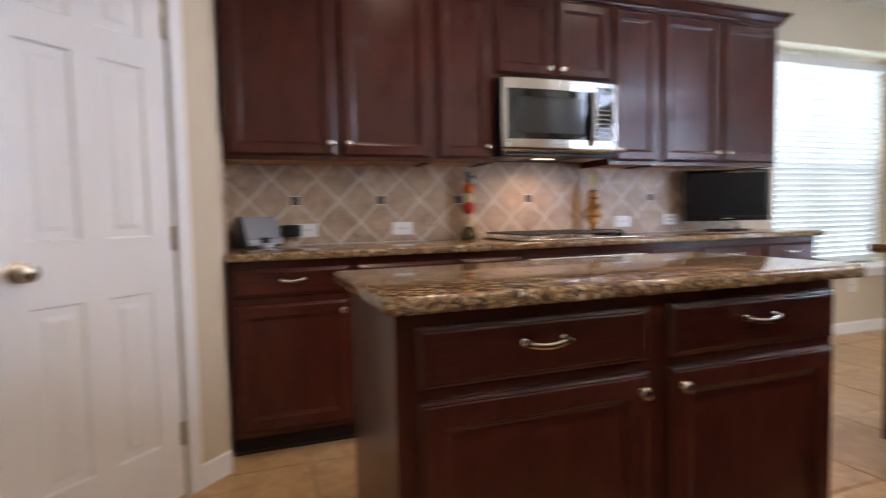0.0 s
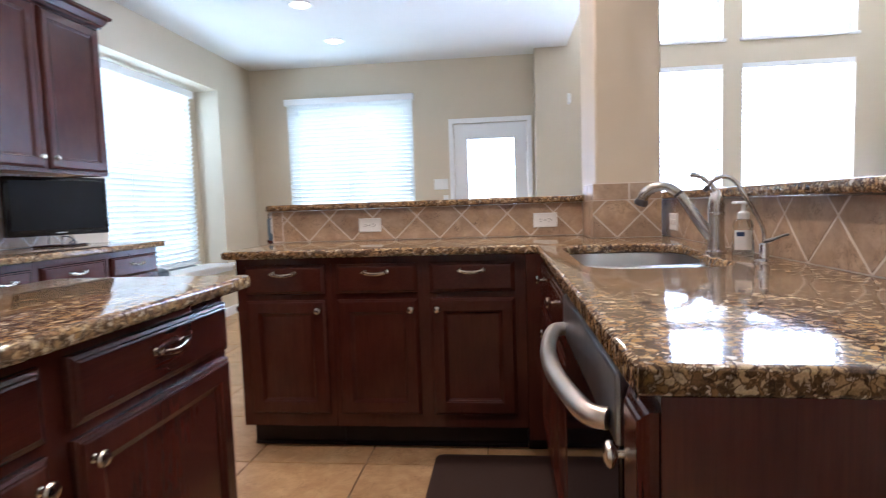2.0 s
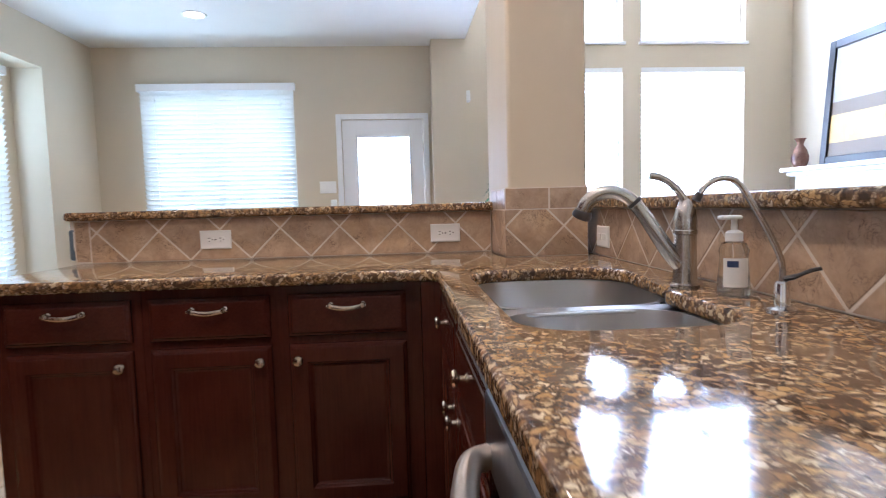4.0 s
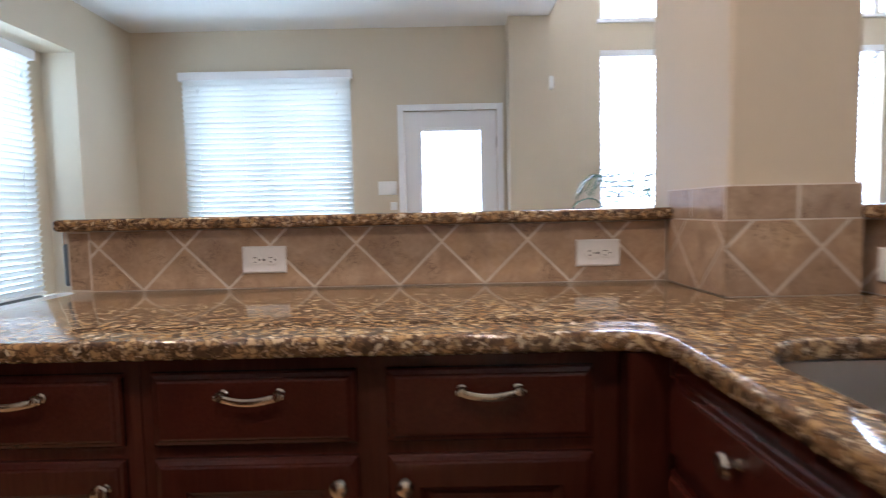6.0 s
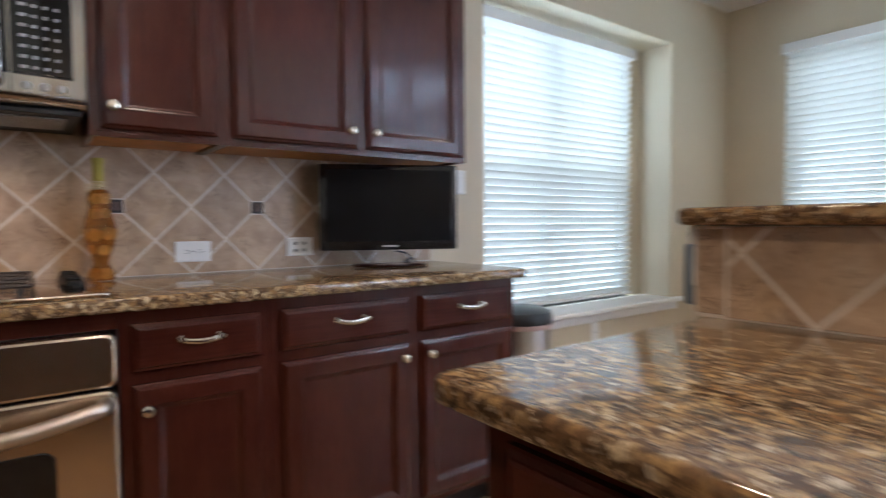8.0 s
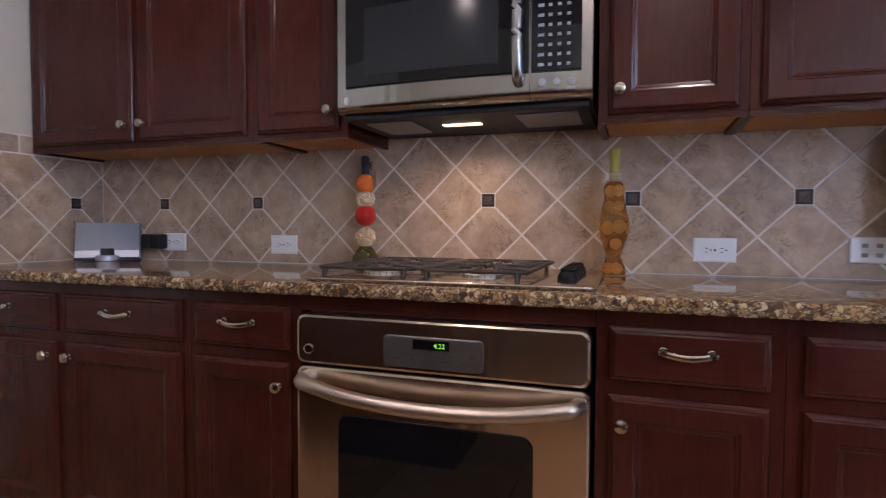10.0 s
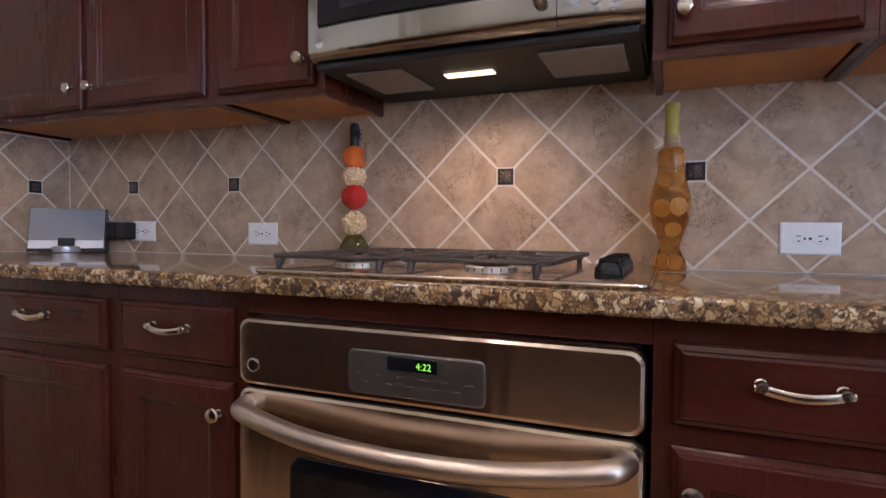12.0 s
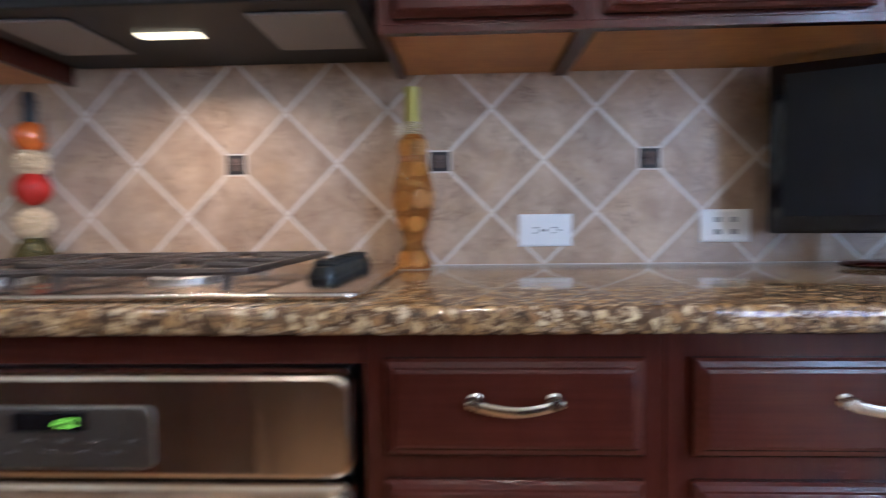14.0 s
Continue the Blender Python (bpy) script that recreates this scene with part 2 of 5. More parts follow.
def structure(name, bm, material, label, category, smooth=False):
    return tagged(part(name, bm, material, None, "", smooth), label, category, kind="structure")


IDF = lambda u, v, z: (u, v, z)


def box(bm, a, b, f=IDF, bevel=0.0, seg=2):
    (x0, y0, z0), (x1, y1, z1) = a, b
    vs = [bm.verts.new(f(x, y, z)) for x in (x0, x1) for y in (y0, y1) for z in (z0, z1)]
    fs = [bm.faces.new([vs[i] for i in q]) for q in ((0, 1, 3, 2), (4, 6, 7, 5), (0, 4, 5, 1), (2, 3, 7, 6), (0, 2, 6, 4), (1, 5, 7, 3))]
    if bevel:
        es = {e for q in fs for e in q.edges}
        bmesh.ops.bevel(bm, geom=list(es), offset=bevel, segments=seg, affect='EDGES', profile=0.5)
    return bm


def bx(a, b, f=IDF, bevel=0.0, seg=2):
    return box(bmesh.new(), a, b, f, bevel, seg)


def lathe(profile, m=Matrix(), n=20, bm=None):
    """Profile of (radius, height) turned round the local z axis."""
    bm = bm or bmesh.new()
    rings = []
    for r, h in profile:
        if r < 1e-5:
            rings.append([bm.verts.new(m @ Vector((0, 0, h)))])
        else:
            rings.append([bm.verts.new(m @ Vector((r * math.cos(2 * math.pi * i / n), r * math.sin(2 * math.pi * i / n), h))) for i in range(n)])
    for p, q in zip(rings, rings[1:]):
        for i in range(n):
            j = (i + 1) % n
            vs = [p[i % len(p)], p[j % len(p)], q[j % len(q)], q[i % len(q)]]
            vs = list(dict.fromkeys(vs))
            if len(vs) > 2:
                bm.faces.new(vs)
    for r in (rings[0], rings[-1]):
        if len(r) > 2:
            bm.faces.new(r)
    return bm


def tube(points, radius, n=10, bm=None, flat=1.0):
    """A tube along points; radius a number or one for each point; flat squeezes it along its second axis."""
    bm = bm or bmesh.new()
    pts = [Vector(p) for p in points]
    rad = radius if isinstance(radius, (list, tuple)) else [radius] * len(pts)
    up = Vector((0, 0, 1))
    rings = []
    for i, p in enumerate(pts):
        d = (pts[min(i + 1, len(pts) - 1)] - pts[max(i - 1, 0)]).normalized()
        s = d.cross(up)
        s = s.normalized() if s.length > 0.05 else d.cross(Vector((0, 1, 0))).normalized()
        t = s.cross(d).normalized()
        rings.append([bm.verts.new(p + rad[i] * (math.cos(a) * s + flat * math.sin(a) * t)) for a in [2 * math.pi * k / n for k in range(n)]])
    for p, q in zip(rings, rings[1:]):
        for i in range(n):
            bm.faces.new([p[i], p[(i + 1) % n], q[(i + 1) % n], q[i]])
    bm.faces.new(rings[0])
    bm.faces.new(rings[-1])
    return bm


def smooth_path(ps, n=8):
    """Catmull-Rom through ps."""
    ps = [Vector(p) for p in ps]
    out = []
    q = [2 * ps[0] - ps[1]] + ps + [2 * ps[-1] - ps[-2]]
    for i in range(len(ps) - 1):
        a, b, c, d = q[i:i + 4]
        for k in range(n):
            t = k / n
            out.append(0.5 * ((2 * b) + (c - a) * t + (2 * a - 5 * b + 4 * c - d) * t * t + (3 * b - a - 3 * c + d) * t ** 3))
    return out + [ps[-1]]


def rings_panel(f, u0, u1, z0, z1, rings, bm=None):
    """A front made of nested rectangles; rings of (inset, v)."""
    bm = bm or bmesh.new()
    loops = [[bm.verts.new(f(u, v, z)) for u, z in ((u0 + i, z0 + i), (u1 - i, z0 + i), (u1 - i, z1 - i), (u0 + i, z1 - i))] for i, v in rings]
    for p, q in zip(loops, loops[1:]):
        for k in range(4):
            bm.faces.new([p[k], p[(k + 1) % 4], q[(k + 1) % 4], q[k]])
    bm.faces.new(loops[0])
    bm.faces.new(loops[-1])
    return bm


def text_mesh(name, words, size, m, material, parent, label=""):
    c = bpy.data.curves.new(name, 'FONT')
    c.body, c.size, c.align_x, c.extrude = words, size, 'CENTER', 0.0003
    tmp = bpy.data.objects.new("tmp", c)
    me = bpy.data.meshes.new_from_object(tmp)
    bpy.data.objects.remove(tmp)
    me.transform(m)
    me.materials.clear()
    me.materials.append(material)
    return part(name, me, material, parent, label)

# ---- the setting ----
YB, XR = 4.68, 7.1            # back wall, far wall of the great room
YL = -1.812                   # short wall at the stove run's end
PEN, SNK = 1.25, 3.65         # tiled faces behind the peninsula and behind the sink
HIGH = 5.2                    # great room ceiling


def wall_with_holes(name, axis, p0, p1, a0, a1, z0, z1, holes, label):
    """A wall between planes p0 and p1 of one axis ('x' or 'y'), along the other from a0 to a1, with openings (a, a, z, z)."""
    bm = bmesh.new()
    xs = sorted({a0, a1, *[h[0] for h in holes], *[h[1] for h in holes]})
    zs = sorted({z0, z1, *[h[2] for h in holes], *[h[3] for h in holes]})
    for i in range(len(xs) - 1):
        run = None
        for j in range(len(zs) - 1):
            xm, zm = (xs[i] + xs[i + 1]) / 2, (zs[j] + zs[j + 1]) / 2
            solid = not any(h[0] < xm < h[1] and h[2] < zm < h[3] for h in holes)
            if solid:
                run = (run[0], zs[j + 1]) if run else (zs[j], zs[j + 1])
            if run and (not solid or j == len(zs) - 2):
                if axis == 'x':
                    box(bm, (p0, xs[i], run[0]), (p1, xs[i + 1], run[1]))
                else:
                    box(bm, (xs[i], p0, run[0]), (xs[i + 1], p1, run[1]))
                run = None
    bmesh.ops.remove_doubles(bm, verts=bm.verts, dist=1e-5)
    seen, dead = {}, []
    for fc in bm.faces:
        c = tuple(round(q, 4) for q in fc.calc_center_median())
        if c in seen:
            dead += [fc, seen[c]]
        seen[c] = fc
    bmesh.ops.delete(bm, geom=list(set(dead)), context='FACES')
    return structure(name, bm, WALL, label, "wall")


NW = (2.155, 3.91, 0.53, 2.345)   # side window niche
BW = (0.46, 1.88, 0.72, 2.27)    # back window
DR = (2.36, 3.18, 0.0, 2.0)      # patio door
GA, GB = (4.09, 5.26, 0.6, 2.49), (5.46, 6.58, 0.6, 2.49)
TA, TB = (4.09, 5.26, 2.75, 4.5), (5.46, 6.58, 2.75, 4.5)
wall_with_holes("wall_west", 'x', -0.36, -0.008, -3.9, YB, 0, CEIL, [NW], "beige textured wall with a deep window niche")
wall_with_holes("wall_north", 'y', YB, YB + 0.16, -0.36, XR, 0, HIGH, [BW, DR, GA, GB, TA, TB], "beige painted wall with blinded windows and patio door")
structure("wall_east", bx((XR, -3.9, 0), (XR + 0.16, YB + 0.16, HIGH)), WALL, "pale beige wall behind the mantel", "wall")
structure("wall_south", bx((-0.36, -4.06, 0), (XR + 0.16, -3.9, HIGH)), WALL, "plain beige painted wall", "wall")
structure("wall_pier", bx((3.265, 4.45, 0), (3.60, YB - 0.002, CEIL)), WALL, "beige wall pier beside the patio door", "wall")
structure("floor", bx((-0.36, -4.06, -0.12), (XR + 0.16, YB + 0.16, -0.004)), FGROUT, "tan ceramic tile floor with brown grout", "floor")
structure("ceiling", bx((-0.36, -3.9, CEIL), (3.60, YB, CEIL + 0.2)), CEILM, "off-white textured ceiling", "ceiling")
structure("ceiling_edge", bx((3.5, -3.9, CEIL + 0.2), (3.60, YB, HIGH)), WALL, "beige wall above the kitchen ceiling's edge", "wall")
structure("ceiling_great_room", bx((3.60, -3.9, HIGH), (XR, YB, HIGH + 0.1)), CEILM, "off-white high ceiling", "ceiling")
structure("column", bx((3.320, 0.938, 0), (3.61, 1.39, CEIL - 0.001), bevel=0.012, seg=3), WALL, "peach-beige square column with rounded corners", "column")
# return wall beside the stove run, and the diagonal pantry wall
PX, PY = 0.70, YL - 0.008
structure("wall_return", bx((-0.008, YL - 0.12, 0), (PX, PY, CEIL - 0.001), bevel=0.01), WALL, "beige short wall beside the cabinets", "wall")
DG = Matrix.Translation((PX, PY, 0)) @ Matrix.Rotation(radians(-45), 4, 'Z')   # local x along the diagonal wall, y into the pantry is -y


dgm = lambda u, v, z: tuple(DG @ Vector((u, v, z)))
bm = bmesh.new()
for a, b in (((0.0, -0.12, 0), (0.215, 0, CEIL - 0.002)), ((0.827, -0.12, 0), (1.5, 0, CEIL - 0.002)), ((0.215, -0.12, 2.05), (0.827, 0, CEIL - 0.002))):
    box(bm, a, b, dgm)
structure("wall_pantry", bm, WALL, "beige diagonal pantry wall", "wall")
structure("wall_pantry_side", bx((1.74, -3.9, 0), (1.86, -2.84, CEIL - 0.002)), WALL, "plain beige wall", "wall")


def casing(name, f, u0, u1, z1, w, label):
    bm = bmesh.new()
    for a, b in (((u0 - w, 0, 0.0), (u0, 0.016, z1 + w)), ((u1, 0, 0.0), (u1 + w, 0.016, z1 + w)), ((u0, 0, z1), (u1, 0.0155, z1 + w))):
        box(bm, a, b, f, 0.004)
    return structure(name, bm, WHITE, label, "door trim")


casing("door_casing_pantry", dgm, 0.215, 0.827, 2.05, 0.06, "white painted door casing")
# six-panel pantry door
def panel_door6(f, u0, u1, z0, z1):
    root = thing("door_1", f((u0 + u1) / 2, -0.02, z0), "white six-panel interior door with satin knob, closed", "door", kind="structure")
    part("door_leaf", bx((u0, -0.05, z0), (u1, -0.0225, z1), f, 0.002), WHITE, root)
    w = (u1 - u0)
    cols = ((u0 + 0.095, u0 + w / 2 - 0.045), (u0 + w / 2 + 0.045, u1 - 0.095))
    for ca, cb in cols:
        for ra, rb in ((z0 + 0.22, z0 + 0.80), (z0 + 1.0, z0 + 1.60), (z0 + 1.70, z0 + 1.90)):
            bm = rings_panel(f, ca, cb, ra, rb, [(0, -0.0155), (0.0, -0.0065), (0.009, -0.0185), (0.018, -0.0205), (0.046, -0.010), (0.050, -0.0095)])
            part("door_panel", bm, WHITE, root)
    # the leaf's face with openings for the panels
    bm = bmesh.new()
    us = [u0, *[x for c in cols for x in c], u1]
    for i, (a, b) in enumerate(zip(us, us[1:])):
        if i % 2 == 0:
            box(bm, (a, -0.022, z0), (b, -0.006, z1), f)
        else:
            for ra, rb in ((z0, z0 + 0.22), (z0 + 0.80, z0 + 1.0), (z0 + 1.60, z0 + 1.70), (z0 + 1.90, z1)):
                box(bm, (a, -0.022, ra), (b, -0.006, rb), f)
    bmesh.ops.remove_doubles(bm, verts=bm.verts, dist=1e-5)
    part("door_stiles", bm, WHITE, root)
    for hz in (0.25, 1.0, 1.78):
        bm = bx((u0 - 0.004, -0.008, hz - 0.045), (u0 + 0.012, -0.001, hz + 0.045), f, 0.002)
        lathe([(0.005, -0.047), (0.005, 0.047)], Matrix.Translation(f(u0 - 0.002, 0.004, hz)), 10, bm)
        part("hinge", bm, NICKEL, root)
    kx = Matrix.Translation(f(u1 - 0.065, -0.006, 0.925)) @ Matrix.Rotation(radians(-45), 4, 'Z') @ Matrix.Rotation(radians(-90), 4, 'X')
    part("door_knob", lathe([(0.033, 0), (0.033, 0.006), (0.028, 0.009), (0.012, 0.012), (0.011, 0.032), (0.024, 0.040), (0.029, 0.052), (0.026, 0.064), (0.015, 0.070), (0, 0.071)], kx, 22), NICKEL, root, "satin nickel knob", True)
    return root


d6 = panel_door6(dgm, 0.22, 0.822, 0.01, 2.045)
# flip lock near the top of the door
bm = bx((0.21, -0.004, 1.81), (0.23, 0.004, 1.87), dgm, 0.002)
box(bm, (0.19, 0.004, 1.866), (0.265, 0.012, 1.874), dgm, 0.002)
part("latch", bm, NICKEL, d6, "nickel swing latch")


def baseboard(name, f, u0, u1):
    bm = rings_panel(f, u0, u1, 0.0, 0.095, [(0, 0), (0.0, 0.012), (0.004, 0.014)])
    return structure(name, bm, WHITE, "white painted baseboard", "baseboard")


baseboard("baseboard_pantry", dgm, 0.0, 0.153)
baseboard("baseboard_west", lambda u, v, z: (v - 0.008, u, z), 1.82, YB)
baseboard("baseboard_north", lambda u, v, z: (u, YB - v, z), 0.01, 2.29)


# ---- windows ----
def window(name, f, u0, u1, z0, z1, panes, label):
    """f maps (along, outwards, up); the frame stands 0.10 to 0.15 behind the wall's face."""
    root = thing(name, f((u0 + u1) / 2, 0.12, z0), label, "window", kind="structure")
    w = 0.045
    for a, b in (((u0, 0.09, z0), (u0 + w, 0.15, z1)), ((u1 - w, 0.09, z0), (u1, 0.15, z1)), ((u0 + w, 0.09, z0), (u1 - w, 0.15, z0 + w)), ((u0 + w, 0.09, z1 - w), (u1 - w, 0.15, z1))):
        part("window_frame", bx(a, b, f, 0.003), WHITE, root)
    for um in panes[0]:
        part("mullion", bx((um - 0.03, 0.092, z0 + w), (um + 0.03, 0.148, z1 - w), f, 0.003), WHITE, root)
    for zm in panes[1]:
        part("sash_rail", bx((u0 + w, 0.095, zm - 0.02), (u1 - w, 0.145, zm + 0.02), f, 0.003), WHITE, root)
    ob = part("pane", bx((u0 + w, 0.118, z0 + w), (u1 - w, 0.122, z1 - w), f), DAYGLASS, root)
    ob.visible_shadow = False
    return root


def blind(f, u0, u1, z0, z1, vin, label, tilt=54, ladders=3, valance=0.07, step=0.0445):
    """A slatted blind hanging vin in front of the wall's face (negative: in front)."""
    root = thing("window_blind", f((u0 + u1) / 2, vin, z0), label, "blind", "slatted blinds at the windows")
    part("headrail", bx((u0, vin - 0.02, z1 - 0.045), (u1, vin + 0.025, z1), f, 0.003), WHITE, root)
    if valance:
        bm = bx((u0 - 0.012, vin - 0.042, z1 - valance + 0.012), (u1 + 0.012, vin - 0.024, z1 + 0.012), f, 0.005)
        for s in (u0 - 0.012, u1 + 0.004):
            box(bm, (s, vin - 0.024, z1 - valance + 0.012), (s + 0.008, vin + 0.02, z1 + 0.012), f)
        part("valance", bm, WHITE, root)
    n = int((z1 - 0.068 - z0 - 0.036) / step) + 1
    pitch = (z1 - 0.068 - z0 - 0.036) / (n - 1)
    c, s = math.cos(radians(tilt)), math.sin(radians(tilt))
    bm = bmesh.new()
    hw = 0.0245
    prof = [(-hw, 0.0), (-hw * 0.5, 0.0028), (0, 0.0036), (hw * 0.5, 0.0028), (hw, 0.0)]
    ringv = []
    for u in (u0 + 0.006, u1 - 0.006):
        lo = [bm.verts.new(f(u, vin + a * c - (h - 0.0012) * s * -1, a * -s + (h - 0.0012) * c)) for a, h in prof]
        hi = [bm.verts.new(f(u, vin + a * c - (h + 0.0012) * s * -1, a * -s + (h + 0.0012) * c)) for a, h in reversed(prof)]
        ringv.append(lo + hi)
    k = len(ringv[0])
    for i in range(k):
        bm.faces.new([ringv[0][i], ringv[0][(i + 1) % k], ringv[1][(i + 1) % k], ringv[1][i]])
    bm.faces.new(ringv[0])
    bm.faces.new(ringv[1])
    me = finish("slat", bm, SLAT, True)
    for i in range(n):
        ob = part("slat", me, SLAT, root)
        ob.location = (0, 0, z0 + 0.036 + pitch * i)
    part("bottom_rail", bx((u0 + 0.004, vin - 0.024, z0), (u1 - 0.004, vin + 0.024, z0 + 0.018), f, 0.004), WHITE, root)
    for i in range(ladders):
        u = u0 + (u1 - u0) * (0.1 + 0.8 * i / (ladders - 1))
        bm = bmesh.new()
        for dv in (-0.026, 0.026):
            box(bm, (u - 0.0012, vin + dv - 0.0008, z0 + 0.01), (u + 0.0012, vin + dv + 0.0008, z1 - 0.04), f)
        part("ladder_cord", bm, PLASTIC, root)
    for u, zz in ((u0 + 0.16, z1 - 0.16), (u0 + 0.13, z0 + 0.42), (u1 - 0.12, z1 - 0.2), (u1 - 0.2, z0 + 0.35)):
        p = Vector(f(u, vin - 0.034, 0))
        bm = lathe([(0.002, zz + 0.04), (0.009, zz), (0.009, zz - 0.006), (0.001, zz - 0.008)], Matrix.Translation((p.x, p.y, 0)), 8)
        part("cord_tassel", bm, PLASTIC, root)
    return root


fw = lambda u, v, z: (-0.21 - v, u, z)          # side niche: window set back 0.2
fn = lambda u, v, z: (u, YB + v, z)
window("window_1", fw, NW[0], 3.775, NW[2] + 0.04, NW[3] - 0.02, ([2.965], [1.42]), "white vinyl window deep in the niche")
# unseen screen, added to dim the daylight through the niche window's lower half
SCREEN = mat("insect_screen", (0.10, 0.11, 0.12), 0.6)
tr_ = SCREEN.node_tree.nodes.new("ShaderNodeBsdfTransparent")
mx_ = SCREEN.node_tree.nodes.new("ShaderNodeMixShader")
mx_.inputs[0].default_value = 0.72
SCREEN.node_tree.links.new(SCREEN.node_tree.nodes["Principled BSDF"].outputs[0], mx_.inputs[1])
SCREEN.node_tree.links.new(tr_.outputs[0], mx_.inputs[2])
SCREEN.node_tree.links.new(mx_.outputs[0], SCREEN.node_tree.nodes["Material Output"].inputs[0])
part("insect_screen", bx((NW[0] + 0.03, 0.1515, NW[2] + 0.06), (3.76, 0.1535, 1.42), fw), SCREEN, bpy.data.objects["window_1"], "assumed grey insect screen, dims the lower sash")
blind(fw, NW[0] + 0.02, 3.745, NW[2] + 0.05, NW[3] - 0.04, 0.02, "white wooden slat blind, half open, in the window niche", ladders=4)
window("window_2", fn, *BW, ([1.13], []), "white double window in the back wall")
blind(fn, BW[0] - 0.03, BW[1] + 0.03, BW[2] - 0.03, 2.345, -0.03, "white wooden slat blind, half open, with plain valance", ladders=4)
for i, (g, t) in enumerate(((GA, TA), (GB, TB))):
    window("window_%d" % (3 + 2 * i), fn, *g, ([], []), "tall white great-room window")
    window("window_%d" % (4 + 2 * i), fn, *t, ([], []), "white transom window high in the wall")
    blind(fn, g[0] + 0.01, g[1] - 0.01, g[2], g[3] - 0.005, 0.045, "white slat blind in the tall window", tilt=12, valance=0.06)
    structure("window_sill_%d" % (i + 1), bx((t[0] - 0.03, YB - 0.025, t[2] - 0.03), (t[1] + 0.03, YB + 0.08, t[2] - 0.001), bevel=0.004), WHITE, "white painted transom sill", "window sill")
bm = bx((-0.21, NW[0] - 0.001, NW[2]), (-0.004, NW[1] + 0.001, NW[2] + 0.03))
box(bm, (-0.007, NW[0] - 0.08, NW[2]), (0.045, NW[1] + 0.10, NW[2] + 0.03), bevel=0.006)
box(bm, (-0.007, NW[0] - 0.05, NW[2] - 0.055), (0.012, NW[1] + 0.07, NW[2] - 0.001), bevel=0.004)
structure("window_sill_3", bm, WHITE, "white deep sill ledge of the window niche", "window sill")

structure("wall_niche_back", bx((-0.359, 3.776, NW[2] + 0.031), (-0.262, NW[1] + 0.001, NW[3] + 0.001)), WALL, "beige wall strip beside the niche window", "wall")
structure("wall_niche_head", bx((-0.359, NW[0] - 0.001, NW[3] - 0.0195), (-0.262, 3.7755, NW[3] + 0.001)), WALL, "beige strip above the niche window", "wall")
# patio door
pd = thing("door_2", (2.77, YB + 0.05, 0), "white patio door with a bright blinded glass, closed", "door", kind="structure")
u0, u1 = DR[0] + 0.003, DR[1] - 0.003
gx0, gx1, gz0, gz1 = 2.515, 3.035, 0.25, 1.825
for a, b in (((u0, 0.02, 0.01), (gx0, 0.06, 1.998)), ((gx1, 0.02, 0.01), (u1, 0.06, 1.998)), ((gx0, 0.02, gz1), (gx1, 0.06, 1.998)), ((gx0, 0.02, 0.01), (gx1, 0.06, gz0))):
    part("door_stile", bx(a, b, fn, 0.002), WHITE, pd)
for a, b in (((gx0 - 0.03, 0.008, gz0 - 0.03), (gx0, 0.02, gz1 + 0.03)), ((gx1, 0.008, gz0 - 0.03), (gx1 + 0.03, 0.02, gz1 + 0.03)), ((gx0, 0.008, gz1), (gx1, 0.02, gz1 + 0.03)), ((gx0, 0.008, gz0 - 0.03), (gx1, 0.02, gz0))):
    part("glazing_bead", bx(a, b, fn, 0.004), WHITE, pd)
ob = part("pane", bx((gx0, 0.036, gz0), (gx1, 0.044, gz1), fn), DAYGLASS, pd)
ob.visible_shadow = False
for hz in (0.3, 1.0, 1.72):
    part("hinge", bx((u1 - 0.004, 0.008, hz - 0.05), (u1 + 0.014, 0.02, hz + 0.05), fn, 0.003), NICKEL, pd)
casing("door_casing_patio", lambda u, v, z: (u, YB - v, z), DR[0], DR[1], DR[3], 0.055, "white painted door casing")
blind(fn, gx0 + 0.005, gx1 - 0.005, gz0 + 0.01, gz1 + 0.045, 0.10, "white slat blind at the patio door glass", tilt=22, ladders=2, valance=0.0)

# ---- plates ----


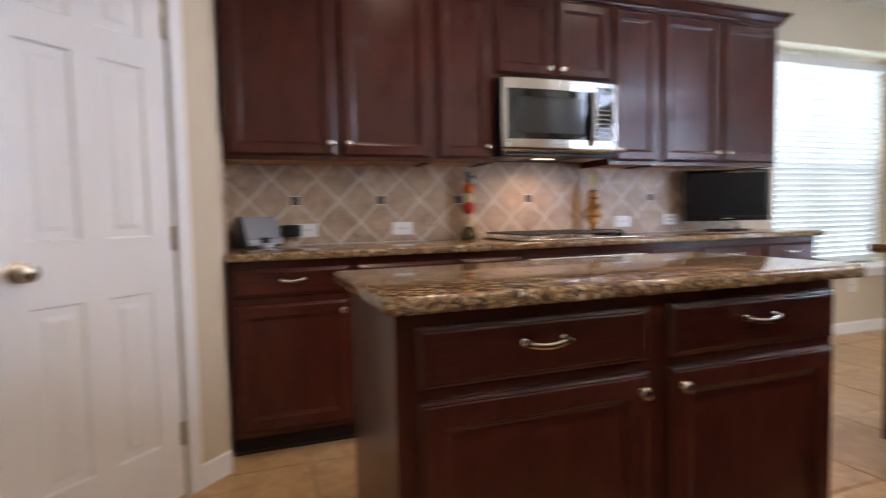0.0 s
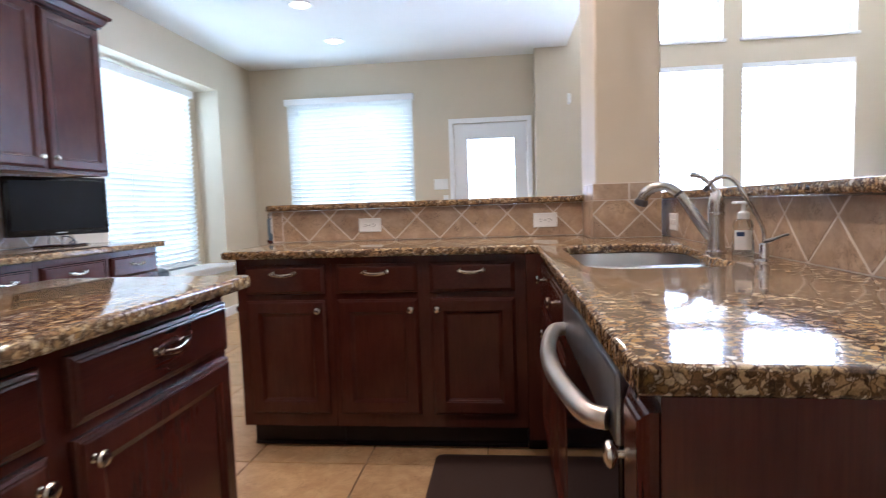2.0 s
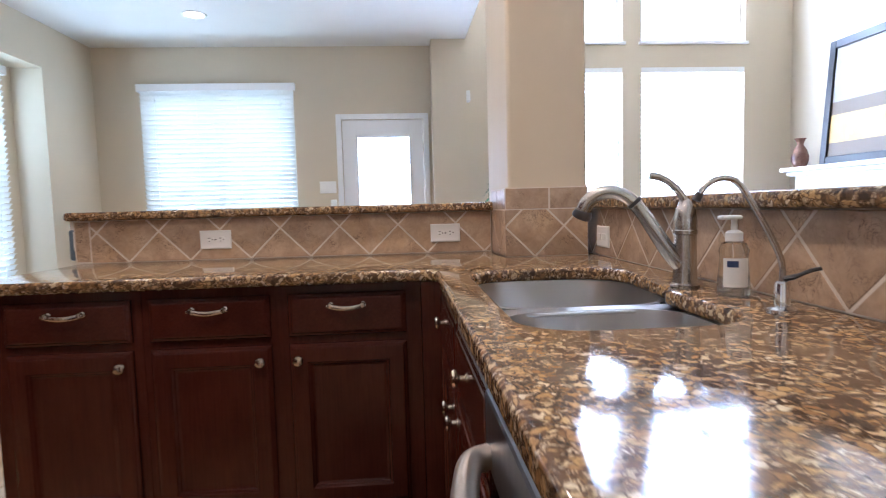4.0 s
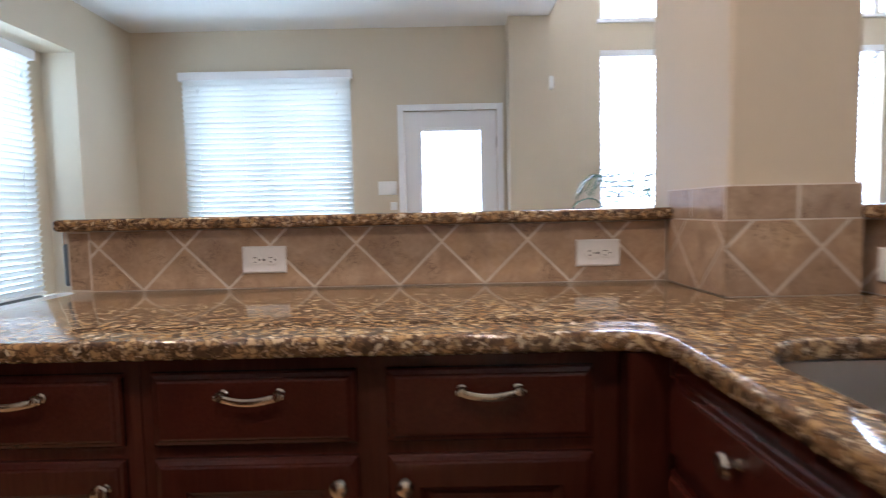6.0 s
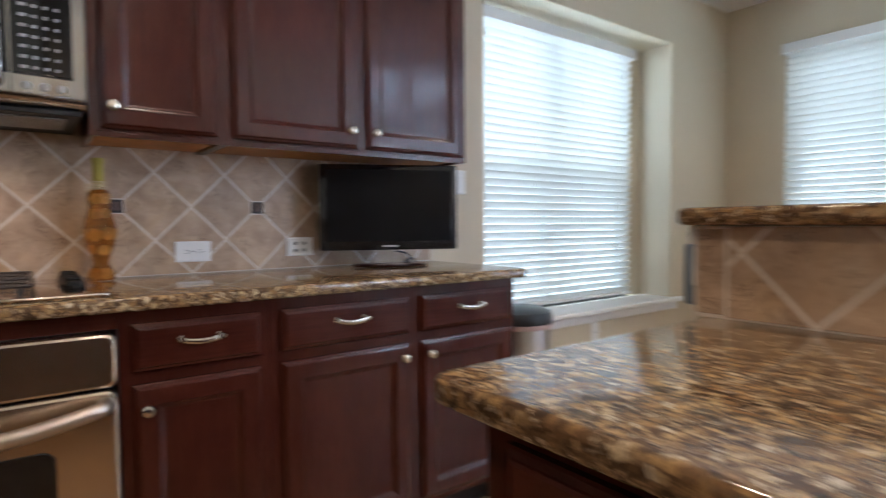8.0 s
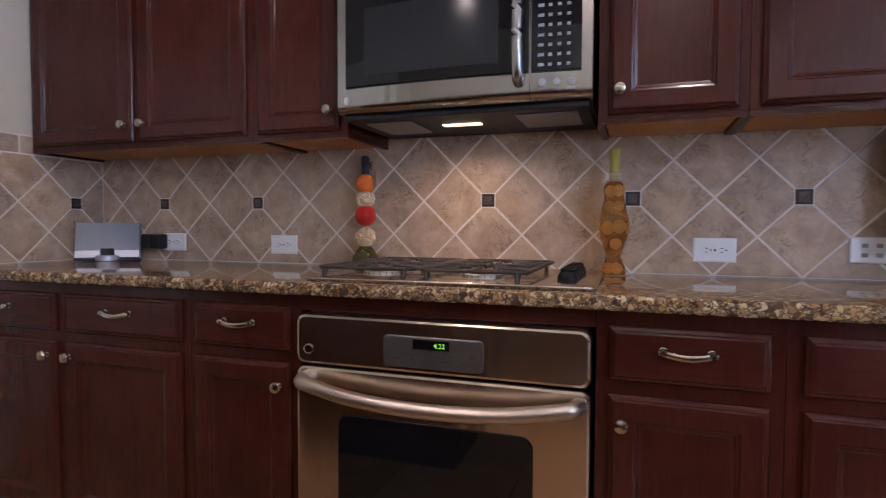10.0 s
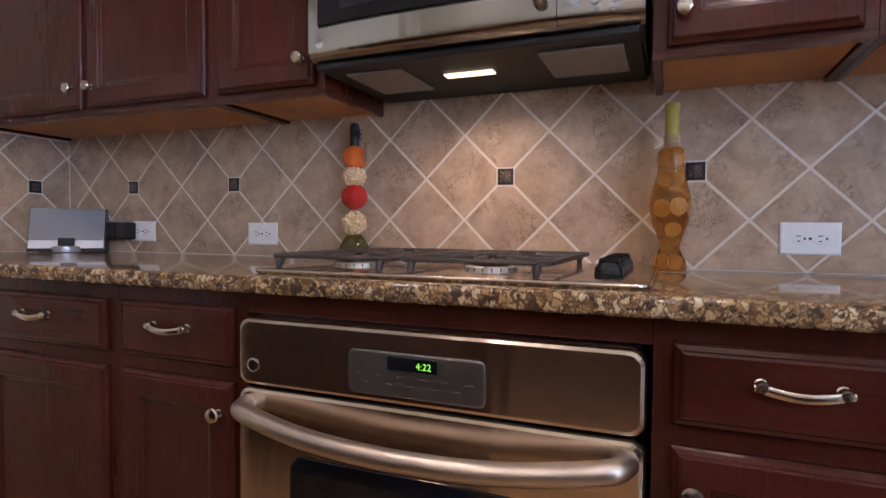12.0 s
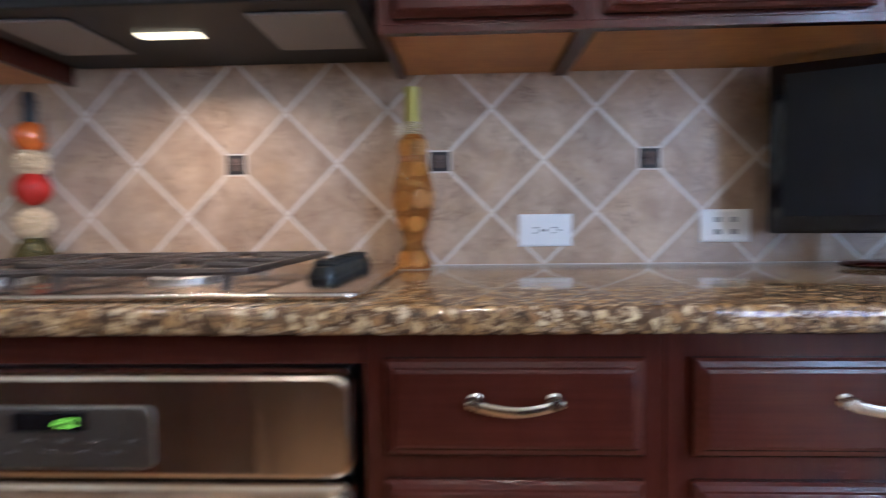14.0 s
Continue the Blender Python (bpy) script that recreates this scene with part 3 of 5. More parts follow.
def plate(f, u, z, kind, label, w=0.122, h=0.075):
    """A wall plate lying level; f maps (along, out, up)."""
    root = thing("wall_plate" if kind != "outlet" else "outlet", f(u, 0, z), label, "outlet" if kind in ("outlet", "jack") else "switch", "wall plates")
    part("plate", rings_panel(f, u - w / 2, u + w / 2, z - h / 2, z + h / 2, [(0, 0.001), (0, 0.003), (0.003, 0.0055), (0.006, 0.0062)]), PLASTIC, root)
    if kind == "outlet":
        for du in (-0.0215, 0.0215):
            bm = lathe([(0.0165, 0.006), (0.0165, 0.0085), (0.0155, 0.009)], Matrix(), 18)
            for v in bm.verts:
                v.co = Vector(f(u + du + v.co.x, v.co.z, z + v.co.y * 0.86))
            part("receptacle", bm, PLASTIC, root)
            bm = bmesh.new()
            for dz, hh in ((0.006, 0.0045), (-0.006, 0.0035)):
                box(bm, (u + du - hh - 0.002, 0.0088, z + dz - 0.0012), (u + du + hh - 0.002, 0.0096, z + dz + 0.0012), f)
            box(bm, (u + du + 0.008, 0.0088, z - 0.0024), (u + du + 0.0125, 0.0096, z + 0.0024), f)
            part("slot", bm, SLOT, root)
        part("plate_screw", bx((u - 0.003, 0.006, z - 0.003), (u + 0.003, 0.0078, z + 0.003), f, 0.001), SLOT, root)
    elif kind == "jack":
        for du in (-0.018, 0.018):
            for dz in (-0.014, 0.014):
                part("jack", bx((u + du - 0.008, 0.006, z + dz - 0.006), (u + du + 0.008, 0.0085, z + dz + 0.006), f, 0.001), PRINT, root)
    else:
        n = int(kind[-1])
        for i in range(n):
            uu = u + (i - (n - 1) / 2) * 0.046
            part("rocker", bx((uu - 0.016, 0.006, z - h / 2 + 0.026), (uu + 0.016, 0.010, z + h / 2 - 0.026), f, 0.002), PLASTIC, root)
    return root


fst = lambda u, v, z: (v, u, z)                 # on the stove wall
fpe = lambda u, v, z: (u, PEN - v, z)           # on the peninsula's tiles
fsk = lambda u, v, z: (SNK - v, u, z)           # on the sink's tiles
T = 0.0065
ft = lambda g: (lambda u, v, z: g(u, v + T, z))
OUT = "white duplex outlet lying level in the tile backsplash"
for u, z in ((-1.395, 0.996), (-0.84, 0.992), (0.727, 0.997)):
    plate(ft(fst), u, z, "outlet", OUT)
plate(ft(fst), 1.137, 1.003, "jack", "white four-jack plate in the tile backsplash", 0.112)
for u in (2.187, 3.112):
    plate(ft(fpe), u, 0.997, "outlet", OUT)
plate(ft(fsk), 0.862, 0.985, "switch2", "white switch plate in the tile by the sink", 0.115)
fwx = lambda u, v, z: (v - 0.008, u, z)
fno = lambda u, v, z: (u, YB - v, z)
plate(fwx, 1.99, 1.30, "switch1", "white rocker switch beside the side window", 0.075, 0.12)
plate(fwx, 3.07, 0.41, "outlet", "white outlet low on the beige nook wall", 0.075, 0.12)
plate(fno, 2.203, 1.33, "switch3", "white triple switch beside the patio door", 0.165, 0.12)
plate(fno, 2.255, 1.17, "switch1", "small white plate below the switches", 0.06, 0.07)
fpr = lambda u, v, z: (3.60 + v, u, z)
sn = thing("alarm_sensor", (3.60, 4.52, 2.15), "small white alarm sensor on the wall pier", "sensor")
part("sensor_body", bx((4.47, 0.0005, 2.13), (4.55, 0.045, 2.235), fpr, 0.01), PLASTIC, sn)
part("sensor_lens", bx((4.485, 0.045, 2.145), (4.535, 0.05, 2.175), fpr, 0.002), GREYB, sn)

# recessed lamps
for cx, cy in CANS:
    root = thing("recessed_light", (cx, cy, CEIL - 0.006), "round white recessed ceiling lamp, lit", "ceiling light", "recessed ceiling lamps")
    t = Matrix.Translation((cx, cy, CEIL))
    part("trim_ring", lathe([(0.098, -0.0005), (0.098, -0.004), (0.092, -0.008), (0.078, -0.006), (0.074, -0.001)], t, 32), WHITE, root, "", True)
    part("bulb", lathe([(0.073, -0.0012), (0.05, -0.012), (0.0, -0.016)], t, 28), CANGLOW, root, "glowing bulb", True)

# ---- cabinets ----
DOOR_RINGS = [(0, 0), (0, 0.010), (0.003, 0.0135), (0.009, 0.0160), (0.0105, 0.0190), (0.0140, 0.0204), (0.055, 0.0204), (0.0575, 0.0165), (0.0635, 0.0142), (0.066, 0.0105), (0.073, 0.0082)]
DRAWER_RINGS = [(0, 0), (0, 0.010), (0.003, 0.0135), (0.010, 0.0163), (0.012, 0.0186), (0.0165, 0.0204)]


def knob(f, u, v, z, parent):
    bm = lathe([(0.0085, 0), (0.0085, 0.002), (0.005, 0.004), (0.0048, 0.012), (0.009, 0.015), (0.0155, 0.018), (0.0165, 0.022), (0.014, 0.026), (0.007, 0.0285), (0, 0.029)], Matrix(), 18)
    for w in bm.verts:
        w.co = Vector(f(u + w.co.x, v + w.co.z, z + w.co.y))
    return part("knob", bm, NICKEL, parent, "satin nickel knob", True)


def pull(f, u, v, z, parent, w=0.105):
    """A bowed flat bar on two short collared posts."""
    bm = bmesh.new()
    loop = []
    for i in range(17):
        t = -0.06 + 1.12 * i / 16
        q = max(0.0, math.sin(math.pi * min(1, max(0, t))))
        pu, pv, pz = u - w / 2 + w * t, v + 0.0175 + 0.006 * q, z - 0.007 * q
        hw = 0.0065 if 0 < i < 16 else 0.004
        loop.append([bm.verts.new(f(pu, pv + dv, pz + dz)) for dv, dz in ((-0.002, -hw), (0.0015, -hw), (0.0032, -hw * 0.5), (0.0032, hw * 0.5), (0.0015, hw), (-0.002, hw))])
    for a, b in zip(loop, loop[1:]):
        for i in range(6):
            bm.faces.new([a[i], a[(i + 1) % 6], b[(i + 1) % 6], b[i]])
    bm.faces.new(loop[0])
    bm.faces.new(loop[-1])
    for s in (-1, 1):
        b2 = lathe([(0.009, 0), (0.009, 0.003), (0.0055, 0.005), (0.006, 0.012), (0.0095, 0.0145), (0.0095, 0.019), (0.007, 0.0225), (0, 0.0235)], Matrix(), 14)
        for q in b2.verts:
            q.co = Vector(f(u + s * w * 0.46 + q.co.x, v + q.co.z, z + 0.001 + q.co.y))
        tmp = bpy.data.meshes.new("tmp")
        b2.to_mesh(tmp)
        b2.free()
        bm.from_mesh(tmp)
        bpy.data.meshes.remove(tmp)
    return part("handle", bm, NICKEL, parent, "satin nickel pull", True)


def base_unit(f, u0, u1, cols, vb, vf, label, z_drawer=(0.722, 0.846), z_door=(0.125, 0.690), false_front=False, group="base cabinets", lift=0.012, foot=0.10, recess=0.07, drop=0.045):
    """Base cabinet between u0 and u1; cols of (a, b, knob side) for its doors and drawers."""
    root = thing("base_cabinet", f((u0 + u1) / 2, (vb + vf) / 2, 0), label, "cabinet", group)
    if false_front:
        part("body", bx((u0, vb, 0.10), (u1, vf - 0.021, 0.62), f, 0.001), CHERRY, root)
        part("face_frame", bx((u0, vf - 0.02, 0.10), (u1, vf, 0.882), f, 0.001), CHERRY, root)
    else:
        part("body", bx((u0, vb, foot), (u1, vf, 0.882), f, 0.001), CHERRY, root)
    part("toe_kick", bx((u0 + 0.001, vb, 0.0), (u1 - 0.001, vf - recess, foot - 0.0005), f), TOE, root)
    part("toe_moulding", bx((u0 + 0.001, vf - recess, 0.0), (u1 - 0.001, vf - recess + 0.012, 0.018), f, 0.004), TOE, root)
    for a, b, side in cols:
        fd = lambda u, v, z: f(u, v + vf + 0.0005, z)
        d = part("drawer_front", rings_panel(fd, a, b, *z_drawer, DRAWER_RINGS), CHERRYH, root)
        if false_front:
            knob(fd, (a + b) / 2, 0.020, sum(z_drawer) / 2 + 0.02, d)
        else:
            pull(fd, (a + b) / 2, 0.020, sum(z_drawer) / 2 + lift, d)
        d = part("cabinet_door", rings_panel(fd, a, b, *z_door, DOOR_RINGS), CHERRY, root)
        knob(fd, (b - 0.03) if side > 0 else (a + 0.03), 0.020, z_door[1] - drop, d)
    return root


LBL = "dark cherry base cabinet with drawers above panelled doors"
VF = 0.612
base_unit(fst, YL + 0.004, -0.748, [(-1.782, -1.283, 1), (-1.243, -0.772, -1)], 0.012, VF, LBL)
base_unit(fst, -0.747, -0.3695, [(-0.724, -0.398, 1)], 0.012, VF, "narrow dark cherry base cabinet beside the oven", drop=0.063)
base_unit(fst, 0.4095, 0.79, [(0.437, 0.762, -1)], 0.012, VF, "narrow dark cherry base cabinet beside the oven", drop=0.063)
base_unit(fst, 0.791, 1.765, [(0.822, 1.266, 1), (1.316, 1.742, -1)], 0.012, VF, LBL)
# oven housing
oc = thing("oven_cabinet", (0.3, 0.02, 0), "dark cherry cabinet surround of the wall oven", "cabinet", "base cabinets")
part("body", bx((0.012, -0.3685, 0.10), (0.56, 0.4085, 0.15)), CHERRY, oc)
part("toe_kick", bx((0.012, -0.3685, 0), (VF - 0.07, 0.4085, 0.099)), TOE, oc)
part("face_rail", bx((0.56, -0.3685, 0.837), (VF, 0.4085, 0.882), bevel=0.001), CHERRYH, oc)
part("face_rail", bx((0.56, -0.3685, 0.10), (VF, 0.4085, 0.128), bevel=0.001), CHERRYH, oc)

fpc = lambda u, v, z: (u, PEN - v, z)
PZ = dict(z_drawer=(0.722, 0.852), z_door=(0.188, 0.698), lift=0.028, foot=0.128, recess=0.10)
base_unit(fpc, 1.715, 2.147, [(1.76, 2.12, 1)], 0.012, 0.592, "dark cherry base cabinet of the peninsula", group="peninsula cabinets", **PZ)
base_unit(fpc, 2.148, 2.985, [(2.172, 2.527, 1), (2.58, 2.938, -1)], 0.012, 0.592, "dark cherry double base cabinet of the peninsula", group="peninsula cabinets", **PZ)
fsc = lambda u, v, z: (SNK - v, u, z)
base_unit(fsc, -0.360, 0.60, [(-0.335, 0.105, 1), (0.135, 0.575, -1)], 0.012, 0.592, "dark cherry sink cabinet with false drawer fronts", false_front=True, group="sink cabinets", **PZ)
cf = thing("corner_filler", (3.04, 0.63, 0), "dark cherry filler in the cabinet corner", "cabinet")
part("filler_panel", bx((2.986, 0.601, 0.10), (3.056, 0.72, 0.882)), CHERRY, cf)
part("toe_kick", bx((2.986, 0.73, 0), (3.4, 0.80, 0.099)), TOE, cf)

fis = lambda u, v, z: (v, u, z)
base_unit(fis, -1.472, -0.236, [(-1.432, -0.862, 1), (-0.802, -0.246, -1)], 1.675, 2.12, "dark cherry kitchen island with two drawers and doors", (0.716, 0.847), (0.125, 0.694), group="island")

# ---- wall cabinets ----
UZ0, UZ1 = 1.352, 2.315


def wall_unit(u0, u1, cols, label, z0=UZ0):
    f = fst
    root = thing("wall_cabinet", f((u0 + u1) / 2, 0.16, z0), label, "cabinet", "wall cabinets")
    part("body", bx((u0, 0.002, z0 + 0.014), (u1, 0.318, UZ1), f, 0.001), CHERRY, root)
    part("underside", bx((u0 + 0.018, 0.002, z0 + 0.009), (u1 - 0.018, 0.30, z0 + 0.0135), f), RAWWOOD, root, "raw maple-coloured underside")
    for a, b in (((u0, 0.300, z0), (u1, 0.318, z0 + 0.0138)), ((u0, 0.002, z0), (u0 + 0.016, 0.2995, z0 + 0.0138)), ((u1 - 0.016, 0.002, z0), (u1, 0.2995, z0 + 0.0138))):
        part("bottom_edge", bx(a, b, f), CHERRYH, root)
    fd = lambda u, v, z: f(u, v + 0.3185, z)
    for a, b, side in cols:
        d = part("cabinet_door", rings_panel(fd, a, b, z0 + 0.022, UZ1 - 0.03, DOOR_RINGS), CHERRY, root)
        knob(fd, (b - 0.03) if side > 0 else (a + 0.03), 0.020, z0 + 0.022 + (0.062 if z0 < 1.5 else 0.04), d)
    return root


UL = "dark cherry wall cabinet with panelled doors and nickel knobs"
wall_unit(YL + 0.004, -0.748, [(-1.782, -1.268, 1), (-1.241, -0.768, -1)], UL)
wall_unit(-0.747, -0.385, [(-0.722, -0.410, 1)], "narrow dark cherry wall cabinet beside the microwave")
wall_unit(-0.384, 0.388, [(-0.372, -0.012, 1), (0.016, 0.376, -1)], "short dark cherry cabinet above the microwave", 1.826)
wall_unit(0.389, 0.760, [(0.416, 0.737, -1)], "narrow dark cherry wall cabinet beside the microwave")
wall_unit(0.761, 1.765, [(0.785, 1.236, 1), (1.278, 1.738, -1)], UL)
# crown moulding, run along the front and round the end
CR = [(0.0, 0.0), (0.016, 0.0), (0.018, 0.014), (0.026, 0.02), (0.045, 0.052), (0.060, 0.062), (0.062, 0.078), (0.0, 0.078)]
bm = bmesh.new()
st = [[bm.verts.new(p) for p in path] for path in
      ([(0.319 + o, YL + 0.004, 2.300 + h) for o, h in CR], [(0.319 + o, 1.7655 + o, 2.300 + h) for o, h in CR], [(0.004, 1.7655 + o, 2.300 + h) for o, h in CR])]
for a, b in zip(st, st[1:]):
    for i in range(len(CR)):
        bm.faces.new([a[i], a[(i + 1) % len(CR)], b[(i + 1) % len(CR)], b[i]])
bm.faces.new(st[0])
bm.faces.new(st[-1])
tagged(part("crown_moulding", bm, CHERRYH), "dark cherry crown moulding along the wall cabinets", "moulding")

# ---- counters ----
CT, CB = 0.918, 0.883


def slab(outline, z0, z1, holes=(), r=0.011, seg=4):
    """A stone slab with rounded upper and lower edges over an outline; holes are closed loops."""
    bm = bmesh.new()
    vs = [bm.verts.new((x, y, z0)) for x, y in outline]
    es = [bm.edges.new((vs[i], vs[(i + 1) % len(vs)])) for i in range(len(vs))]
    for h in holes:
        hv = [bm.verts.new((x, y, z0)) for x, y in h]
        es += [bm.edges.new((hv[i], hv[(i + 1) % len(hv)])) for i in range(len(hv))]
    res = bmesh.ops.triangle_fill(bm, use_beauty=True, use_dissolve=False, edges=es)
    faces = [g for g in res["geom"] if isinstance(g, bmesh.types.BMFace)]
    up = bmesh.ops.extrude_face_region(bm, geom=faces)
    top = [g for g in up["geom"] if isinstance(g, bmesh.types.BMVert)]
    bmesh.ops.translate(bm, verts=top, vec=(0, 0, z1 - z0))
    bmesh.ops.recalc_face_normals(bm, faces=bm.faces)
    rim = [e for e in bm.edges if len(e.link_faces) == 2 and e.calc_face_angle(0) > 1.2 and abs(e.verts[0].co.z - e.verts[1].co.z) < 1e-5]
    bmesh.ops.bevel(bm, geom=rim, offset=r, segments=seg, affect='EDGES', profile=0.5)
    return bm


def arc(cx, cy, r, a0, a1, n=6):
    return [(cx + r * math.cos(radians(a0 + (a1 - a0) * i / n)), cy + r * math.sin(radians(a0 + (a1 - a0) * i / n))) for i in range(n + 1)]


def rounded_rect(x0, y0, x1, y1, r, n=6):
    return arc(x1 - r, y1 - r, r, 0, 90, n) + arc(x0 + r, y1 - r, r, 90, 180, n) + arc(x0 + r, y0 + r, r, 180, 270, n) + arc(x1 - r, y0 + r, r, 270, 360, n)


GL = "polished brown and gold speckled granite worktop"
tagged(part("worktop", slab([(0.008, YL + 0.004), (0.668, YL + 0.004)] + arc(0.648, 1.775, 0.02, 0, 90, 4) + [(0.008, 1.795)], CB, CT), GRANITE, None, "", True), GL + " on the stove run", "countertop")
tagged(part("worktop", slab(rounded_rect(1.615, -1.51, 2.208, -0.222, 0.025), CB, CT), GRANITE, None, "", True), GL + " on the island", "countertop")
# basins: upper one wide, lower one rounded, with a neck between
SX0, SX1 = 3.115, 3.535
B1 = rounded_rect(SX0, 0.10, SX1, 0.525, 0.12, 8)
B2 = rounded_rect(SX0, -0.26, SX1 - 0.05, 0.075, 0.10, 8)
sink_hole = arc(SX1 - 0.14, 0.385, 0.14, 0, 90, 8) + arc(SX0 + 0.14, 0.385, 0.14, 90, 180, 8) + arc(SX0 + 0.10, -0.16, 0.10, 180, 270, 8) + arc(SX1 - 0.15, -0.16, 0.10, 270, 360, 8) + [(SX1 - 0.05, 0.02)] + arc(SX1 - 0.025, 0.07, 0.025, 180, 90, 3)
outline = [(1.697, 0.602)] + [(2.97, 0.602)] + arc(2.97, 0.542, 0.06, 90, 0, 6) + [(3.03, -1.10)] + arc(3.06, -1.10, 0.03, 180, 270, 5) + [(SNK - 0.008, -1.13), (SNK - 0.008, 1.24), (3.625, 1.24), (3.625, 0.922), (3.302, 0.922), (3.302, PEN - 0.008), (1.667, PEN - 0.008)] + arc(1.697, 0.632, 0.03, 180, 270, 5)[:-1]
tagged(part("worktop", slab(outline, CB, CT, [sink_hole]), GRANITE, None, "", True), GL + " round the sink and peninsula", "countertop")


def bar_top(name_label, pts):
    tagged(part("bar_top", slab(pts, 1.086, 1.119), GRANITE, None, "", True), name_label, "countertop")


bar_top("raised granite bar top over the peninsula", [(3.312, 1.205), (3.312, 1.64), (1.612, 1.64)] + arc(1.652, 1.245, 0.04, 180, 270, 5))
bar_top("raised granite bar top behind the sink", [(SNK - 0.045, 1.24), (4.05, 1.24), (4.05, -1.17), (SNK - 0.045, -1.17)])
structure("wall_bar", bx((1.64, PEN + 0.008, 0), (3.31, PEN + 0.13, 1.085)), WALL, "low beige wall under the raised bar", "wall")
structure("wall_bar_sink", bx((SNK + 0.008, -1.15, 0), (SNK + 0.13, 1.245, 1.085)), WALL, "low beige wall behind the sink", "wall")
bm = bx((1.622, PEN + 0.004, 1.05), (1.66, PEN + 0.15, 1.0855), bevel=0.004)
structure("trim", bm, WHITE, "white moulding under the bar's end", "trim")

# ---- sink ----
sk = thing("sink", (3.32, 0.15, 0.70), "undermounted double-bowl stainless steel sink", "sink")


def basin(loop, depth, name):
    bm = bmesh.new()
    cx = sum(p[0] for p in loop) / len(loop)
    cy = sum(p[1] for p in loop) / len(loop)
    rows = []
    for s, z in ((1.05, CB - 0.002), (1.0, CB - 0.0015), (0.99, CB - 0.01), (0.965, CB - depth + 0.05), (0.93, CB - depth + 0.012), (0.86, CB - depth), (0.12, CB - depth - 0.006)):
        rows.append([bm.verts.new((cx + (x - cx) * s, cy + (y - cy) * s, z)) for x, y in loop])
    n = len(loop)
    for a, b in zip(rows, rows[1:]):
        for i in range(n):
            bm.faces.new([a[i], a[(i + 1) % n], b[(i + 1) % n], b[i]])
    bm.faces.new(rows[-1])
    b = part(name, bm, STEELZ, sk, "", True)
    part("drain", lathe([(0.045, 0), (0.045, 0.004), (0.034, 0.003), (0.03, -0.001), (0, -0.001)], Matrix.Translation((cx, cy, CB - depth - 0.005)), 20), CHROME, b, "", True)


basin(rounded_rect(SX0 - 0.006, 0.108, SX1 + 0.006, 0.532, 0.13, 8), 0.21, "basin")
basin(rounded_rect(SX0 - 0.006, -0.268, SX1 - 0.044, 0.068, 0.11, 8), 0.18, "basin")
part("divider", bx((SX0 - 0.02, 0.06, CB - 0.012), (SX1 - 0.02, 0.116, CB - 0.003), bevel=0.004), STEELZ, sk)

# ---- oven ----
ov = thing("oven", (0.6, 0.02, 0.13), "stainless steel built-in wall oven with bowed handle and clock", "oven")
OY0, OY1 = -0.360, 0.402
part("body", bx((0.05, OY0 + 0.01, 0.155), (0.61, OY1 - 0.01, 0.832)), BLACKP, ov)


def front_plate(y0, y1, z0, z1, x0, x1, r=0.008, rc=0.022):
    """A plate with rounded corners and soft edges facing +x."""
    loop = rounded_rect(y0, z0, y1, z1, rc, 5)
    bm = bmesh.new()
    rows = []
    cy, cz = (y0 + y1) / 2, (z0 + z1) / 2
    for ins, x in ((0, x0), (0, x1 - r), (r * 0.3, x1 - r * 0.3), (r, x1)):
        sy, sz = 1 - 2 * ins / (y1 - y0), 1 - 2 * ins / (z1 - z0)
        rows.append([bm.verts.new((x, cy + (y - cy) * sy, cz + (z - cz) * sz)) for y, z in loop])
    n = len(loop)
    for a, b in zip(rows, rows[1:]):
        for i in range(n):
            bm.faces.new([a[i], a[(i + 1) % n], b[(i + 1) % n], b[i]])
    bm.faces.new(rows[0])
    bm.faces.new(rows[-1])
    return bm


panel = part("control_panel", front_plate(OY0, OY1, 0.7015, 0.834, 0.612, 0.652), STEEL, ov, "brushed steel control panel")
part("display_bezel", front_plate(-0.105, 0.155, 0.716, 0.795, 0.651, 0.6555, 0.003, 0.012), steel_mat("dark_steel", (0.25, 0.25, 0.26), 0.35), panel, "grey touch panel")
part("display", bx((0.655, -0.025, 0.764), (0.657, 0.07, 0.788), bevel=0.001), BLACKG, panel, "black clock display")
text_mesh("clock_digits", "4:22", 0.017, Matrix.Translation((0.6574, 0.045, 0.7695)) @ Matrix.Rotation(radians(90), 4, 'Z') @ Matrix.Rotation(radians(90), 4, 'X'), DIGIT, panel, "green clock digits")
for i in range(11):
    yy, zz = -0.088 + 0.0215 * i, (0.738 if i % 2 else 0.752)
    part("key_print", bx((0.6552, yy - 0.006, zz - 0.0012), (0.6560, yy + 0.006, zz + 0.0012)), FAINT, panel)
part("badge", lathe([(0.0125, 0), (0.0125, 0.003), (0.0105, 0.004), (0, 0.004)], Matrix.Translation((0.651, -0.322, 0.742)) @ Matrix.Rotation(radians(90), 4, 'Y'), 24), NICKEL, panel, "round silver maker's badge", True)
part("badge_ring", lathe([(0.0132, 0), (0.0132, 0.004), (0.0115, 0.0046), (0.011, 0.004)], Matrix.Translation((0.6512, -0.322, 0.742)) @ Matrix.Rotation(radians(90), 4, 'Y'), 24), CHROME, panel, "", True)
od = part("oven_door", front_plate(OY0, OY1, 0.150, 0.6965, 0.612, 0.652), STEEL, ov, "brushed steel oven door")
part("door_glass", front_plate(-0.235, 0.275, 0.235, 0.578, 0.651, 0.6545, 0.003, 0.03), BLACKG, od, "black oven window")
